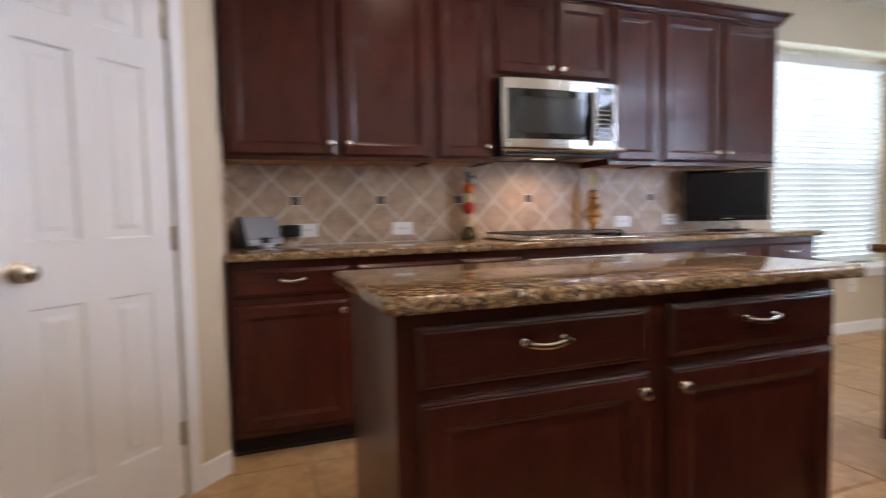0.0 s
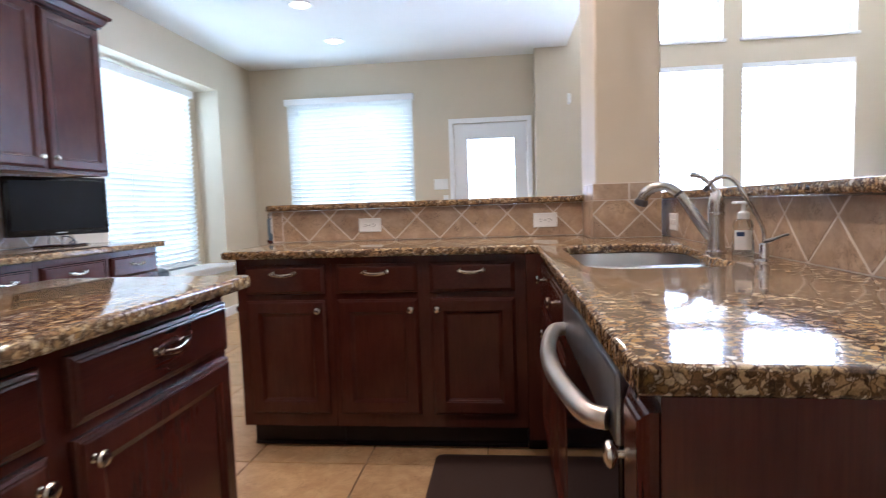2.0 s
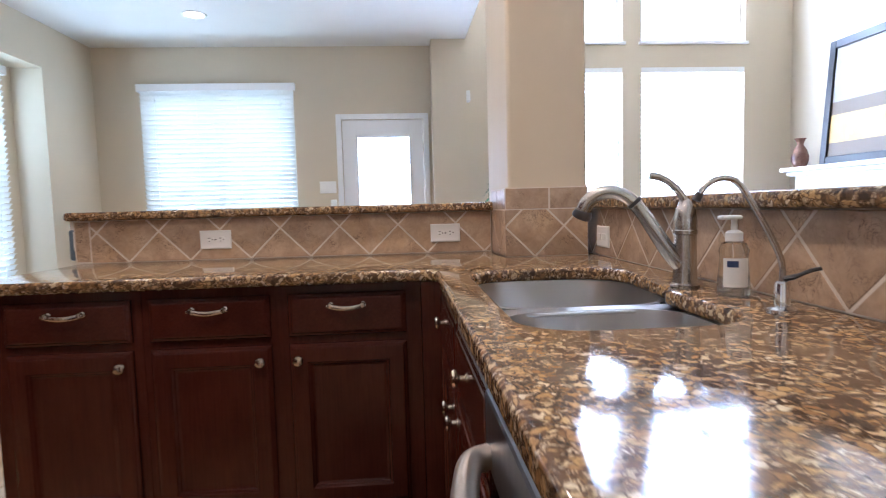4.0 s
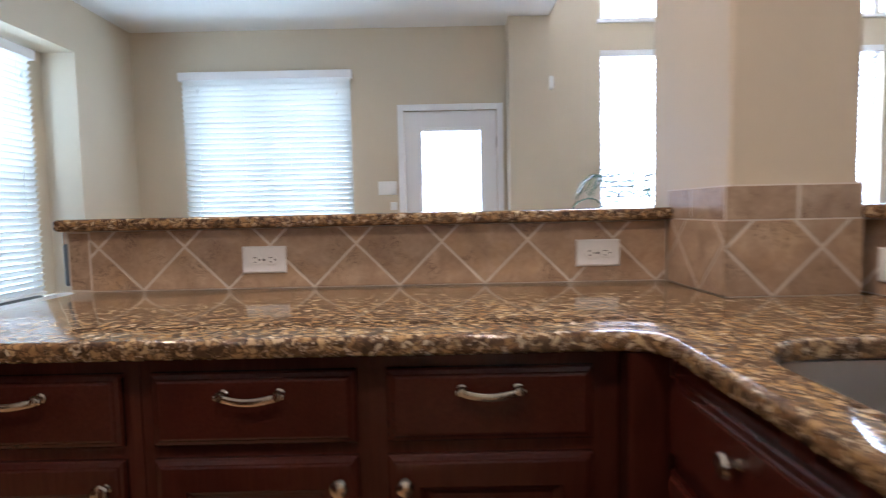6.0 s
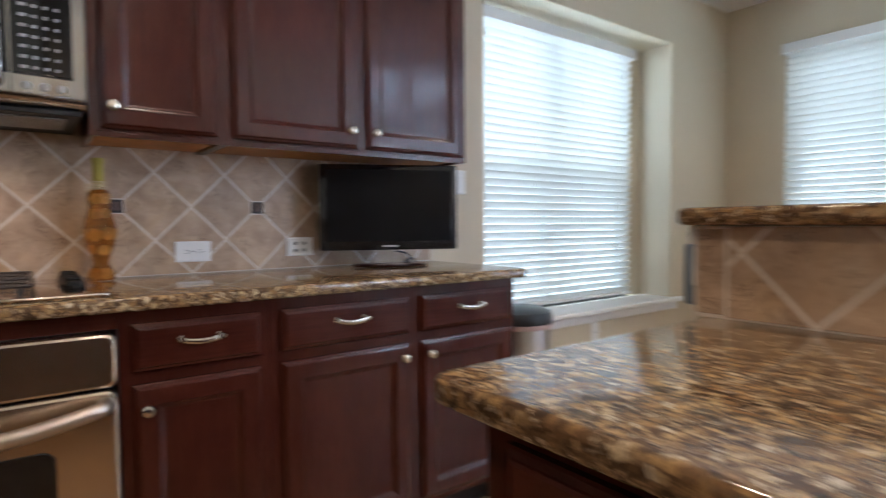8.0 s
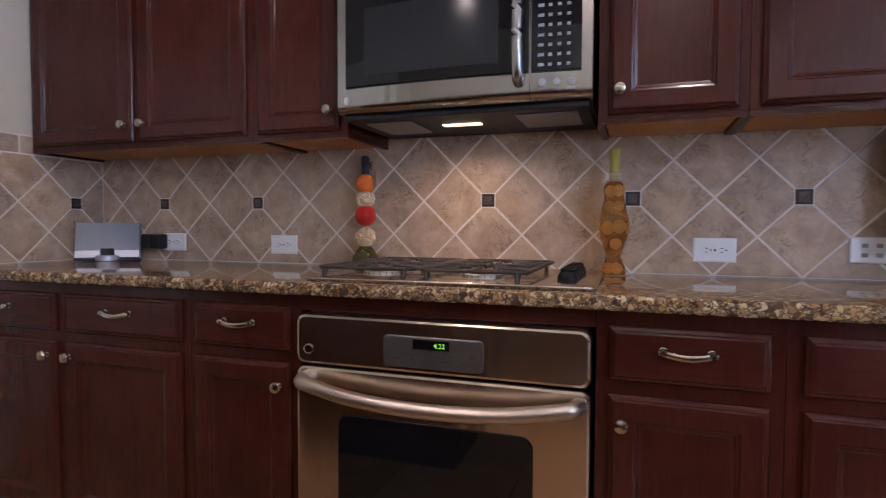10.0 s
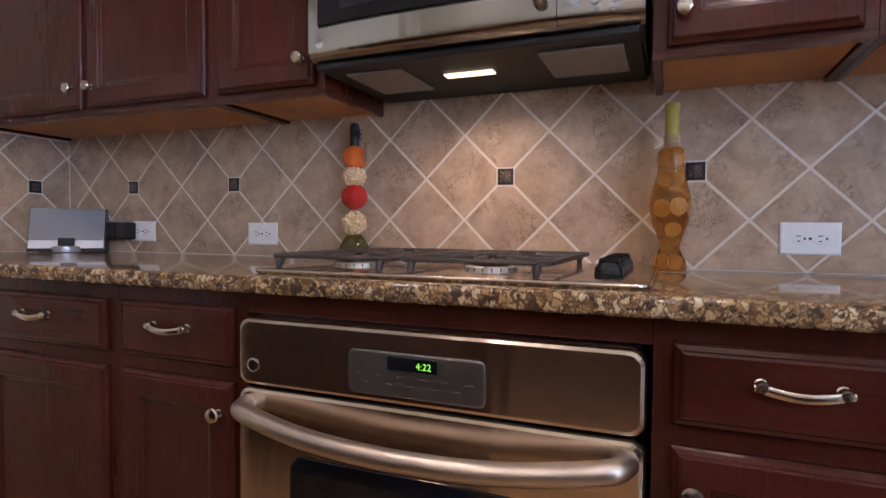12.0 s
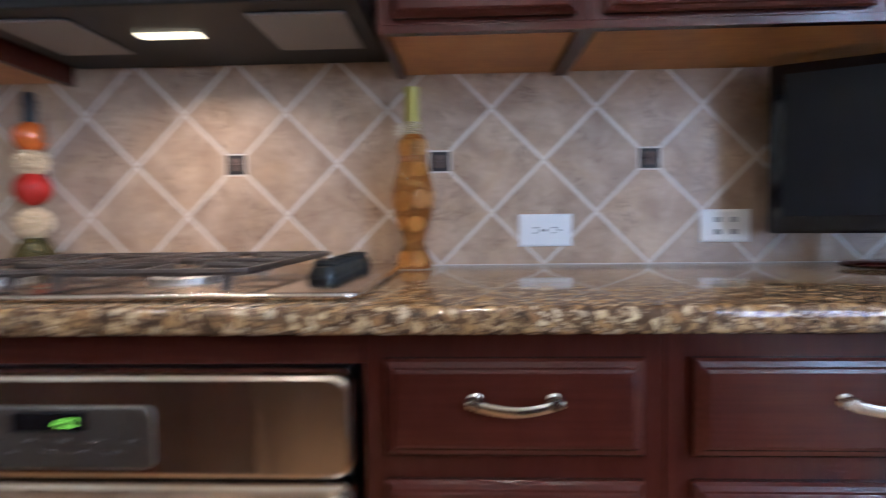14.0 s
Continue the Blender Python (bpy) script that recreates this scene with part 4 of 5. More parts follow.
hp = smooth_path([(0.650, -0.335, 0.664), (0.672, -0.330, 0.664), (0.694, -0.305, 0.660), (0.712, -0.16, 0.640), (0.716, 0.02, 0.632), (0.712, 0.20, 0.640), (0.694, 0.345, 0.660), (0.672, 0.372, 0.664), (0.650, 0.377, 0.664)], 6)
part("handle", tube(hp, 0.0185, 18), STEELH, od, "bowed steel handle", True)

# ---- microwave ----
mw = thing("microwave", (0.2, 0.0, 1.385), "stainless steel over-the-range microwave with dark window", "microwave")
MY0, MY1, MZ0, MZ1 = -0.374, 0.378, 1.386, 1.815
part("body", bx((0.004, MY0 + 0.004, MZ0 + 0.018), (0.375, MY1 - 0.004, MZ1 - 0.002)), BLACKP, mw)


def bowed(y0, y1, z0, z1, x0, bow, thick, n=24, r=0.006, low=0.0):
    """A front bowed towards the room across the oven's width; low: how far its foot rolls under."""
    bm = bmesh.new()
    xf = lambda y: x0 + bow * (1 - ((y - (MY0 + MY1) / 2) / ((MY1 - MY0) / 2)) ** 2)
    foot = [(thick - low * 0.8 * (1 - math.sin(radians(q))), z0 + low * (1 - math.cos(radians(q)))) for q in (0, 18, 36, 54, 72, 90)] if low else [(thick - r, z0), (thick, z0 + r)]
    prof = [(0, z0)] + foot + [(thick, z1 - r), (thick - r, z1), (0, z1)]
    k = len(prof)
    rows = []
    for i in range(n + 1):
        y = y0 + (y1 - y0) * i / n
        rows.append([bm.verts.new((xf(y) + px, y, pz)) for px, pz in prof])
    for a, b in zip(rows, rows[1:]):
        for i in range(k):
            bm.faces.new([a[i], a[(i + 1) % k], b[(i + 1) % k], b[i]])
    bm.faces.new(rows[0])
    bm.faces.new(rows[-1])
    return bm


MD = 0.215        # where the door ends and the controls begin
mdoor = part("microwave_door", bowed(MY0, MD, MZ0 + 0.02, MZ1, 0.376, 0.022, 0.026, low=0.03), STEELM, mw, "bowed brushed steel door", True)
part("door_glass", bowed(MY0 + 0.03, MD - 0.002, MZ0 + 0.092, MZ1 - 0.062, 0.4025, 0.022, 0.003), BLACKG, mdoor, "black glass", True)
part("window_mesh", bowed(MY0 + 0.095, MD - 0.085, MZ0 + 0.125, MZ1 - 0.105, 0.4057, 0.022, 0.0012, r=0.0003), mat("oven_screen", (0.02, 0.021, 0.023), 0.12), mdoor, "dark grey window screen", True)
mp_ = part("control_panel", bowed(MD + 0.002, MY1, MZ0 + 0.02, MZ1, 0.376, 0.022, 0.026, 10, low=0.03), STEELM, mw, "brushed steel control side", True)
part("key_panel", bowed(MD + 0.004, MY1 - 0.028, MZ0 + 0.092, MZ1 - 0.03, 0.4025, 0.022, 0.002, 8), BLACKG, mp_, "black key panel", True)
for r_ in range(8):
    for c_ in range(4):
        if r_ == 0 and c_ > 0:
            continue
        yy = MD + 0.030 + 0.024 * c_
        zz = MZ0 + 0.112 + 0.026 * (7 - r_)
        xx = 0.4047 + 0.022 * (1 - ((yy - 0.002) / 0.376) ** 2)
        w_ = 0.008 if c_ == 0 else 0.005
        part("key_print", bx((xx, yy - w_, zz - 0.004), (xx + 0.0012, yy + w_, zz + 0.004)), PRINT, mp_)
part("display", bx((0.4125, MD + 0.05, MZ1 - 0.072), (0.4165, MD + 0.112, MZ1 - 0.05)), mat("dim_green_display", (0.02, 0.05, 0.015), 0.1), mp_, "dim green display")
for k in range(3):
    yy = MD + 0.034 + 0.038 * k
    xx = 0.4015 + 0.022 * (1 - ((yy - 0.002) / 0.376) ** 2)
    part("button", lathe([(0.0105, 0), (0.0105, 0.003), (0.009, 0.005), (0, 0.0055)], Matrix.Translation((xx, yy, MZ0 + 0.066 )) @ Matrix.Rotation(radians(90), 4, 'Y'), 20), GREYB, mp_, "round grey button", True)
    word = ("Vent", "Light", "")[k]
    if word:
        text_mesh("button_print", word, 0.0085, Matrix.Translation((xx + 0.0008, yy, MZ0 + 0.045)) @ Matrix.Rotation(radians(90), 4, 'Z') @ Matrix.Rotation(radians(90), 4, 'X'), PRINT, mp_, "printed word")
    else:
        for q in (-0.008, 0.0085):
            part("button_print", bx((xx, yy + q - 0.007, MZ0 + 0.0445), (xx + 0.0012, yy + q + 0.007, MZ0 + 0.0485)), PRINT, mp_)
hy = MD - 0.028
part("handle", tube(smooth_path([(0.405, hy, MZ1 - 0.075), (0.440, hy, MZ1 - 0.085), (0.452, hy, MZ1 - 0.14), (0.456, hy, (MZ0 + MZ1) / 2), (0.450, hy, MZ0 + 0.13), (0.436, hy, MZ0 + 0.078), (0.405, hy, MZ0 + 0.07)], 5), 0.016, 14), STEELM, mdoor, "upright steel handle", True)
part("badge", lathe([(0.0125, 0), (0.0125, 0.003), (0, 0.004)], Matrix.Translation((0.4035, MY0 + 0.035, MZ0 + 0.058)) @ Matrix.Rotation(radians(90), 4, 'Y'), 24), CHROME, mdoor, "round silver maker's badge", True)
base = part("base_plate", bx((0.02, MY0 + 0.01, MZ0 + 0.002), (0.385, MY1 - 0.01, MZ0 + 0.0175), bevel=0.003), painted("matte_black_enamel", (0.006, 0.005, 0.005), 0.55, 0.2, 200), mw, "black underside")
FILT = painted("grease_filter_mesh", (0.22, 0.20, 0.18), 0.45, 1.0, 900)
for a, b in ((-0.31, -0.16), (0.16, 0.335)):
    part("grease_filter", bx((0.14, a, MZ0 - 0.004), (0.34, b, MZ0 + 0.0015), bevel=0.003), FILT, base, "grey mesh grease filter")
part("lamp_lens", bx((0.224, -0.088, MZ0 - 0.003), (0.254, 0.036, MZ0 + 0.0015), bevel=0.002), HOODGLOW, base, "lit lamp lens")

# ---- cooktop ----
ck = thing("cooktop", (0.33, 0.02, CT), "stainless gas cooktop with black iron grates and knobs", "cooktop")
part("tray", slab(rounded_rect(0.075, -0.365, 0.612, 0.405, 0.025, 4), CT + 0.0008, CT + 0.011, r=0.004, seg=3), STEEL, ck, "steel tray", True)


def grate(y0, y1):
    """Two-burner grate: a rounded rim, curved fingers to each burner, splayed feet."""
    z = CT + 0.041
    bm = bmesh.new()
    x0, x1 = 0.095, 0.585
    ym, xm = (y0 + y1) / 2, (0.095 + 0.585) / 2
    rim = [Vector((x, y, z - 0.005)) for x, y in rounded_rect(x0 + 0.006, y0 + 0.006, x1 - 0.006, y1 - 0.006, 0.022, 4)]
    tube(rim + rim[:1], 0.0054, 6, bm)
    tube([(xm, y0 + 0.008, z - 0.005), (xm, y1 - 0.008, z - 0.005)], 0.006, 6, bm)
    for cx in ((x0 + xm) / 2, (x1 + xm) / 2):
        for sx in (-1, 1):
            tube(smooth_path([(cx + sx * 0.030, ym, z - 0.003), (cx + sx * 0.065, ym, z - 0.004), (cx + sx * 0.118, ym, z - 0.006)], 3), 0.0055, 6, bm)
        for sy in (-1, 1):
            tube(smooth_path([(cx, ym + sy * 0.030, z - 0.003), (cx, ym + sy * 0.075, z - 0.004), (cx, ym + sy * 0.135, z - 0.006)], 3), 0.0055, 6, bm)
            for sx in (-1, 1):
                tube(smooth_path([(cx + sx * 0.055, ym + sy * 0.052, z - 0.003), (cx + sx * 0.085, ym + sy * 0.062, z - 0.004), (cx + sx * 0.105, ym + sy * 0.09, z - 0.005), (cx + sx * 0.112, ym + sy * 0.135, z - 0.006)], 4), 0.005, 6, bm)
    for xx, dx in ((x0 + 0.012, -0.01), (x1 - 0.012, 0.012)):
        for yy in (y0 + 0.03, y1 - 0.03):
            tube([(xx, yy, z - 0.006), (xx + dx * 0.6, yy, z - 0.016), (xx + dx, yy, CT + 0.0112)], [0.008, 0.0085, 0.006], 8, bm)
    return part("grate", bm, IRON, ck, "black cast-iron grate", True)


grate(-0.345, -0.052)
grate(-0.046, 0.250)
ALLOY = mat("burner_alloy", (0.5, 0.48, 0.44), 0.4, 1.0)
for cx in (0.2175, 0.4625):
    for cy in (-0.1985, 0.102):
        t = Matrix.Translation((cx, cy, CT + 0.011))
        b = part("burner", lathe([(0.052, 0), (0.050, 0.009), (0.040, 0.012), (0.036, 0.0)], t, 24), ALLOY, ck, "alloy burner ring", True)
        part("burner_cap", lathe([(0.037, 0.0115), (0.039, 0.016), (0.034, 0.020), (0, 0.021)], t, 24), IRON, b, "black burner cap", True)
        bm = bmesh.new()
        for q in range(18):
            w_ = 2 * math.pi * q / 18
            box(bm, (cx + 0.0505 * math.cos(w_) - 0.0012, cy + 0.0505 * math.sin(w_) - 0.0012, CT + 0.0135), (cx + 0.0505 * math.cos(w_) + 0.0012, cy + 0.0505 * math.sin(w_) + 0.0012, CT + 0.0195))
        part("flame_slots", bm, SLOT, b, "dark gas ports")
GLOSSB = mat("glossy_black_knob", (0.008, 0.008, 0.008), 0.12)
for i in range(5):
    kx_ = 0.235 + 0.062 * i
    t = Matrix.Translation((kx_, 0.330, CT + 0.011))
    kb = part("control_knob", lathe([(0.026, 0), (0.0265, 0.006), (0.025, 0.016), (0.020, 0.024), (0.010, 0.027), (0, 0.0275)], t, 24), GLOSSB, ck, "glossy black control knob", True)
    part("knob_grip", bx((kx_ - 0.006, 0.311, CT + 0.030), (kx_ + 0.006, 0.349, CT + 0.0445), bevel=0.0058, seg=3), GLOSSB, kb)

# ---- dishwasher ----
dw = thing("dishwasher", (3.3, -0.675, 0.10), "black glossy dishwasher with a steel top band and bowed handle", "dishwasher")
DY0, DY1 = -0.984, -0.366
part("body", bx((3.07, DY0 + 0.002, 0.10), (3.60, DY1 - 0.002, 0.872)), BLACKP, dw)
part("front_panel", bx((3.036, DY0 + 0.001, 0.115), (3.069, DY1 - 0.001, 0.775), bevel=0.004), mat("black_gloss_enamel", (0.008, 0.007, 0.008), 0.07), dw, "glossy black front")
part("control_band", bx((3.032, DY0 + 0.001, 0.777), (3.069, DY1 - 0.001, 0.874), bevel=0.006), steel_mat("blued_steel", (0.30, 0.31, 0.33), 0.3), dw, "steel control band")
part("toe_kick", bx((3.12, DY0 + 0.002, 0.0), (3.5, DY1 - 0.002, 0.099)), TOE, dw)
hp = smooth_path([(3.030, -0.945, 0.800), (3.008, -0.93, 0.800), (2.995, -0.88, 0.800), (2.980, -0.77, 0.800), (2.976, -0.675, 0.800), (2.980, -0.58, 0.800), (2.995, -0.47, 0.800), (3.008, -0.42, 0.800), (3.030, -0.405, 0.800)], 6)
part("handle", tube(hp, 0.0155, 16), STEELH, dw, "bowed steel handle", True)
ef = thing("end_panel", (3.35, -1.04, 0), "dark cherry end filler with a nickel knob beside the dishwasher", "cabinet", "sink cabinets")
part("panel", bx((3.058, -1.095, 0.10), (SNK - 0.012, -0.986, 0.882), bevel=0.001), CHERRY, ef)
part("toe_kick", bx((3.12, -1.094, 0.0), (SNK - 0.012, -0.987, 0.0995)), TOE, ef)
fd_ = lambda u, v, z: (3.0575 - v, u, z)
d_ = part("narrow_door", rings_panel(fd_, -1.088, -0.994, 0.15, 0.862, DRAWER_RINGS), CHERRY, ef)
knob(fd_, -1.03, 0.020, 0.79, d_)

# ---- tap, water filter tap, soap ----
BRUSHED = mat("brushed_nickel_tap", (0.50, 0.47, 0.43), 0.26, 1.0)
fa = thing("faucet", (3.546, 0.112, CT), "brushed nickel pull-out kitchen tap with lever on top", "faucet")
t = Matrix.Translation((3.548, 0.112, CT))
part("body", lathe([(0.031, 0), (0.031, 0.004), (0.026, 0.008), (0.0235, 0.05), (0.0235, 0.112), (0.0255, 0.114), (0.0255, 0.122), (0.0235, 0.124), (0.0245, 0.142), (0.020, 0.168), (0.012, 0.185), (0.006, 0.190), (0, 0.191)], t, 24), BRUSHED, fa, "", True)
sp = smooth_path([(3.545, 0.113, 0.960), (3.520, 0.116, 0.985), (3.488, 0.124, 1.035), (3.462, 0.132, 1.078), (3.437, 0.140, 1.110), (3.405, 0.150, 1.127), (3.375, 0.160, 1.124), (3.353, 0.170, 1.108), (3.343, 0.178, 1.086)], 5)
n_ = len(sp)
part("spout", tube(sp, [0.019 - 0.004 * min(1, i / (n_ * 0.4)) + 0.004 * max(0, (i / n_ - 0.6) / 0.4) for i in range(n_)], 14), BRUSHED, fa, "", True)
part("spray_head", tube([(3.3445, 0.177, 1.089), (3.341, 0.180, 1.077), (3.3395, 0.182, 1.072)], [0.0185, 0.0225, 0.021], 16), mat("dark_spray_face", (0.18, 0.17, 0.17), 0.3, 1.0), fa, "", True)
part("spout_ring", tube([sp[18], sp[19]], 0.0163, 14), SLOT, fa, "dark joint ring", True)
part("lever", tube(smooth_path([(3.546, 0.112, 1.104), (3.534, 0.114, 1.124), (3.512, 0.118, 1.146), (3.490, 0.121, 1.157), (3.474, 0.123, 1.160)], 5), [0.0085] * 8 + [0.0075] * 6 + [0.0085] * 7, 10), BRUSHED, fa, "lever handle", True)
wf = thing("filter_tap", (3.555, -0.19, CT), "slim chrome water filter tap with black lever", "faucet")
t = Matrix.Translation((3.556, -0.19, CT))
part("base", lathe([(0.023, 0), (0.023, 0.004), (0.018, 0.007), (0.0125, 0.009), (0.0115, 0.045), (0.009, 0.05), (0, 0.051)], t, 20), CHROME, wf, "", True)
part("spout", tube(smooth_path([(3.556, -0.19, 0.962), (3.554, -0.19, 1.0), (3.535, -0.187, 1.045), (3.507, -0.184, 1.095), (3.488, -0.181, 1.126), (3.470, -0.179, 1.138), (3.450, -0.177, 1.138), (3.432, -0.175, 1.128), (3.420, -0.174, 1.112)], 5), 0.0052, 10), BRUSHED, wf, "", True)
part("spout_tip", tube([(3.422, -0.174, 1.115), (3.416, -0.1735, 1.104)], 0.0068, 10), SLOT, wf)
part("lever", tube(smooth_path([(3.556, -0.192, 0.972), (3.570, -0.20, 0.976), (3.590, -0.208, 0.986), (3.604, -0.214, 0.990)], 4), [0.008] * 5 + [0.006] * 8, 8, flat=0.6), BLACKP, wf, "black lever", True)
so = thing("soap_bottle", (3.565, -0.03, CT), "clear pump soap bottle with white pump and label", "soap bottle")
t = Matrix.Translation((3.568, -0.035, CT + 0.0006))
part("bottle", lathe([(0.026, 0), (0.029, 0.004), (0.028, 0.04), (0.025, 0.075), (0.027, 0.088), (0.022, 0.102), (0.012, 0.106), (0, 0.106)], t, 24), CLEAR, so, "", True)
part("soap", lathe([(0, 0.003), (0.025, 0.004), (0.0258, 0.035), (0.0, 0.036)], t, 20), mat("clear_soap", (0.75, 0.80, 0.85), 0.02, 0, Transmission_Weight=0.9, IOR=1.33), so, "", True)
part("pump_collar", lathe([(0.0155, 0.106), (0.0155, 0.122), (0.011, 0.126), (0.006, 0.127), (0.0055, 0.148), (0, 0.148)], t, 20), PLASTIC, so, "", True)
part("pump_head", bx((3.538, -0.045, CT + 0.148), (3.58, -0.025, CT + 0.156), bevel=0.0035), PLASTIC, so, "white pump head")
bm = bmesh.new()
arcs = [[bm.verts.new(t @ Vector((0.0287 * math.cos(a), 0.0287 * math.sin(a), h))) for a in [radians(200 + 12 * i) for i in range(9)]] for h in (0.02, 0.075)]
for i in range(8):
    bm.faces.new([arcs[0][i], arcs[0][i + 1], arcs[1][i + 1], arcs[1][i]])
lb = part("label", bm, PLASTIC, so, "pale paper label", True)
bm = bmesh.new()
arcs = [[bm.verts.new(t @ Vector((0.0291 * math.cos(a), 0.0291 * math.sin(a), h))) for a in [radians(215 + 10 * i) for i in range(5)]] for h in (0.058, 0.07)]
for i in range(4):
    bm.faces.new([arcs[0][i], arcs[0][i + 1], arcs[1][i + 1], arcs[1][i]])
part("label_band", bm, mat("navy_print", (0.02, 0.04, 0.12), 0.4), lb, "navy printed band")

# ---- television ----
tv = thing("television", (0.22, 1.46, CT), "small black flat television on a glossy oval stand", "television")
TM = Matrix.Translation((0.215, 1.445, 0)) @ Matrix.Rotation(math.atan2(0.25, 0.55) * -1, 4, 'Z')
ftv = lambda u, v, z: tuple(TM @ Vector((v, u, z)))      # u along the screen, v towards the room
part("casing", bx((-0.285, -0.035, 0.986), (0.285, 0.012, 1.337), ftv, 0.008, 3), mat("piano_black", (0.008, 0.008, 0.009), 0.08), tv, "glossy black casing", True)
part("rear_cover", bx((-0.2, -0.075, 1.03), (0.2, -0.036, 1.29), ftv, 0.015, 2), BLACKP, tv)
part("screen", bx((-0.258, 0.0122, 1.022), (0.258, 0.0132, 1.315), ftv), mat("matte_screen", (0.006, 0.006, 0.0075), 0.30, 0.0, Specular_IOR_Level=0.18), tv, "matte dark screen")
part("logo_bar", bx((-0.03, 0.0122, 0.999), (0.03, 0.0135, 1.006), ftv), GREYB, tv, "small silver bar")
part("neck", bx((-0.055, -0.05, CT + 0.012), (0.02, -0.02, 0.99), ftv, 0.006), CLEAR, tv, "clear neck")
bm = lathe([(0.0, 0.001), (0.15, 0.001), (0.16, 0.006), (0.15, 0.012), (0, 0.014)], Matrix(), 36)
for v in bm.verts:
    v.co = Vector(ftv(v.co.x, -0.01 + v.co.y * 0.62, CT + v.co.z))
part("stand", bm, mat("red_black_gloss", (0.03, 0.006, 0.005), 0.06), tv, "glossy dark stand", True)
bm = tube(smooth_path([ftv(0.03, -0.06, CT + 0.06), ftv(0.075, -0.05, CT + 0.05), ftv(0.09, -0.03, CT + 0.02), ftv(0.06, -0.055, CT + 0.007), ftv(0.10, -0.06, CT + 0.03), ftv(0.12, -0.075, CT + 0.006)], 5), 0.004, 6)
part("cable", bm, BLACKP, tv, "tangled black cables", True)

# ---- bottles ----
b1 = thing("decorative_bottle", (0.07, -0.445, CT), "ball-shaped glass bottle filled with peppers and garlic", "bottle", "bottles beside the cooktop")
GX, GY = 0.075, -0.445


def ball(z, r):
    return lathe([(r * math.sin(math.pi * i / 12), z - r * math.cos(math.pi * i / 12)) for i in range(13)], Matrix.Translation((GX, GY, CT)), 20)


PEP = tile_mat("red_pepper_fill", (0.35, 0.015, 0.01), (0.55, 0.03, 0.015), (0.25, 0.01, 0.0), 0.12)
ORG = tile_mat("orange_pepper_fill", (0.50, 0.08, 0.01), (0.62, 0.16, 0.02), (0.45, 0.04, 0.0), 0.12)
GARL = mat("garlic_clove", (0.62, 0.46, 0.25), 0.35)
OLIVE = mat("olive_glass", (0.10, 0.085, 0.02), 0.05, 0.0, Transmission_Weight=0.5)
part("bulb_glass", lathe([(0.040, 0), (0.050, 0.01), (0.047, 0.035), (0.03, 0.065), (0.022, 0.075)], Matrix.Translation((GX, GY, CT + 0.0006)), 22), OLIVE, b1, "olive glass foot", True)
part("pepper_ball", ball(0.305, 0.036), ORG, b1, "orange pepper ball", True)
part("pepper_ball", ball(0.188, 0.039), PEP, b1, "red pepper ball", True)
rnd = random.Random(5)
for zc, r in ((0.248, 0.030), (0.110, 0.033)):
    bm = bmesh.new()
    bmesh.ops.create_icosphere(bm, subdivisions=2, radius=r * 0.98, matrix=Matrix.Translation((GX, GY, CT + zc)))
    for k in range(120):
        a, h = rnd.uniform(0, 2 * math.pi), rnd.uniform(-1, 1)
        q = math.sqrt(1 - h * h)
        p = Vector((GX + r * q * math.cos(a), GY + r * q * math.sin(a), CT + zc + r * h * 0.95))
        m_ = Matrix.Translation(p) @ Euler((rnd.uniform(0, 3), rnd.uniform(0, 3), rnd.uniform(0, 3))).to_matrix().to_4x4() @ Matrix.Diagonal((1, 0.62, 0.7, 1))
        bmesh.ops.create_icosphere(bm, subdivisions=1, radius=0.0082, matrix=m_)
    part("garlic_ball", bm, GARL, b1, "ball of pale garlic cloves", True)
part("neck", lathe([(0.013, 0.335), (0.0145, 0.345), (0.0135, 0.372), (0.015, 0.374), (0.015, 0.398), (0.012, 0.405), (0, 0.406)], Matrix.Translation((GX, GY, CT)), 18), BLACKP, b1, "black waxed neck", True)
bm = bmesh.new()
for k in range(9):
    a = rnd.uniform(-0.5, 1.2)
    tube(smooth_path([(GX + 0.012, GY + 0.01, CT + 0.37), (GX + 0.02, GY + 0.022, CT + 0.372 + 0.01 * math.sin(a)), (GX + 0.022 + 0.006 * math.cos(a), GY + 0.035 + 0.008 * rnd.random(), CT + 0.355 + 0.018 * a)], 3), 0.0012, 5, bm)
part("raffia", bm, BLACKP, b1, "dark raffia tie")
part("paper_tag", bx((GX + 0.012, GY + 0.038, CT + 0.290), (GX + 0.0135, GY + 0.050, CT + 0.345), bevel=0.0004), mat("kraft_tag", (0.30, 0.17, 0.09), 0.7), b1, "small brown paper tag")
b2 = thing("decorative_bottle", (0.09, 0.428, CT), "tall wavy glass bottle filled with orange slices in oil", "bottle", "bottles beside the cooktop")
AMBER = mat("amber_oil", (0.66, 0.34, 0.075), 0.02, 0.0, Transmission_Weight=0.96, IOR=1.4)
HX, HY = 0.092, 0.428
t = Matrix.Translation((HX, HY, CT + 0.0006))
PRF = [(0, 0), (0.037, 0), (0.039, 0.008), (0.036, 0.025), (0.028, 0.040), (0.0225, 0.053), (0.0225, 0.060), (0.030, 0.085), (0.041, 0.115), (0.0465, 0.145), (0.047, 0.165), (0.0435, 0.178),
       (0.0425, 0.186), (0.037, 0.205), (0.031, 0.230), (0.030, 0.245), (0.033, 0.262), (0.031, 0.278), (0.022, 0.289), (0.013, 0.294), (0.013, 0.30)]
part("bottle", lathe(PRF, t, 28), AMBER, b2, "wavy amber glass", True)
SLICE = mat("orange_slice", (0.34, 0.135, 0.02), 0.3)
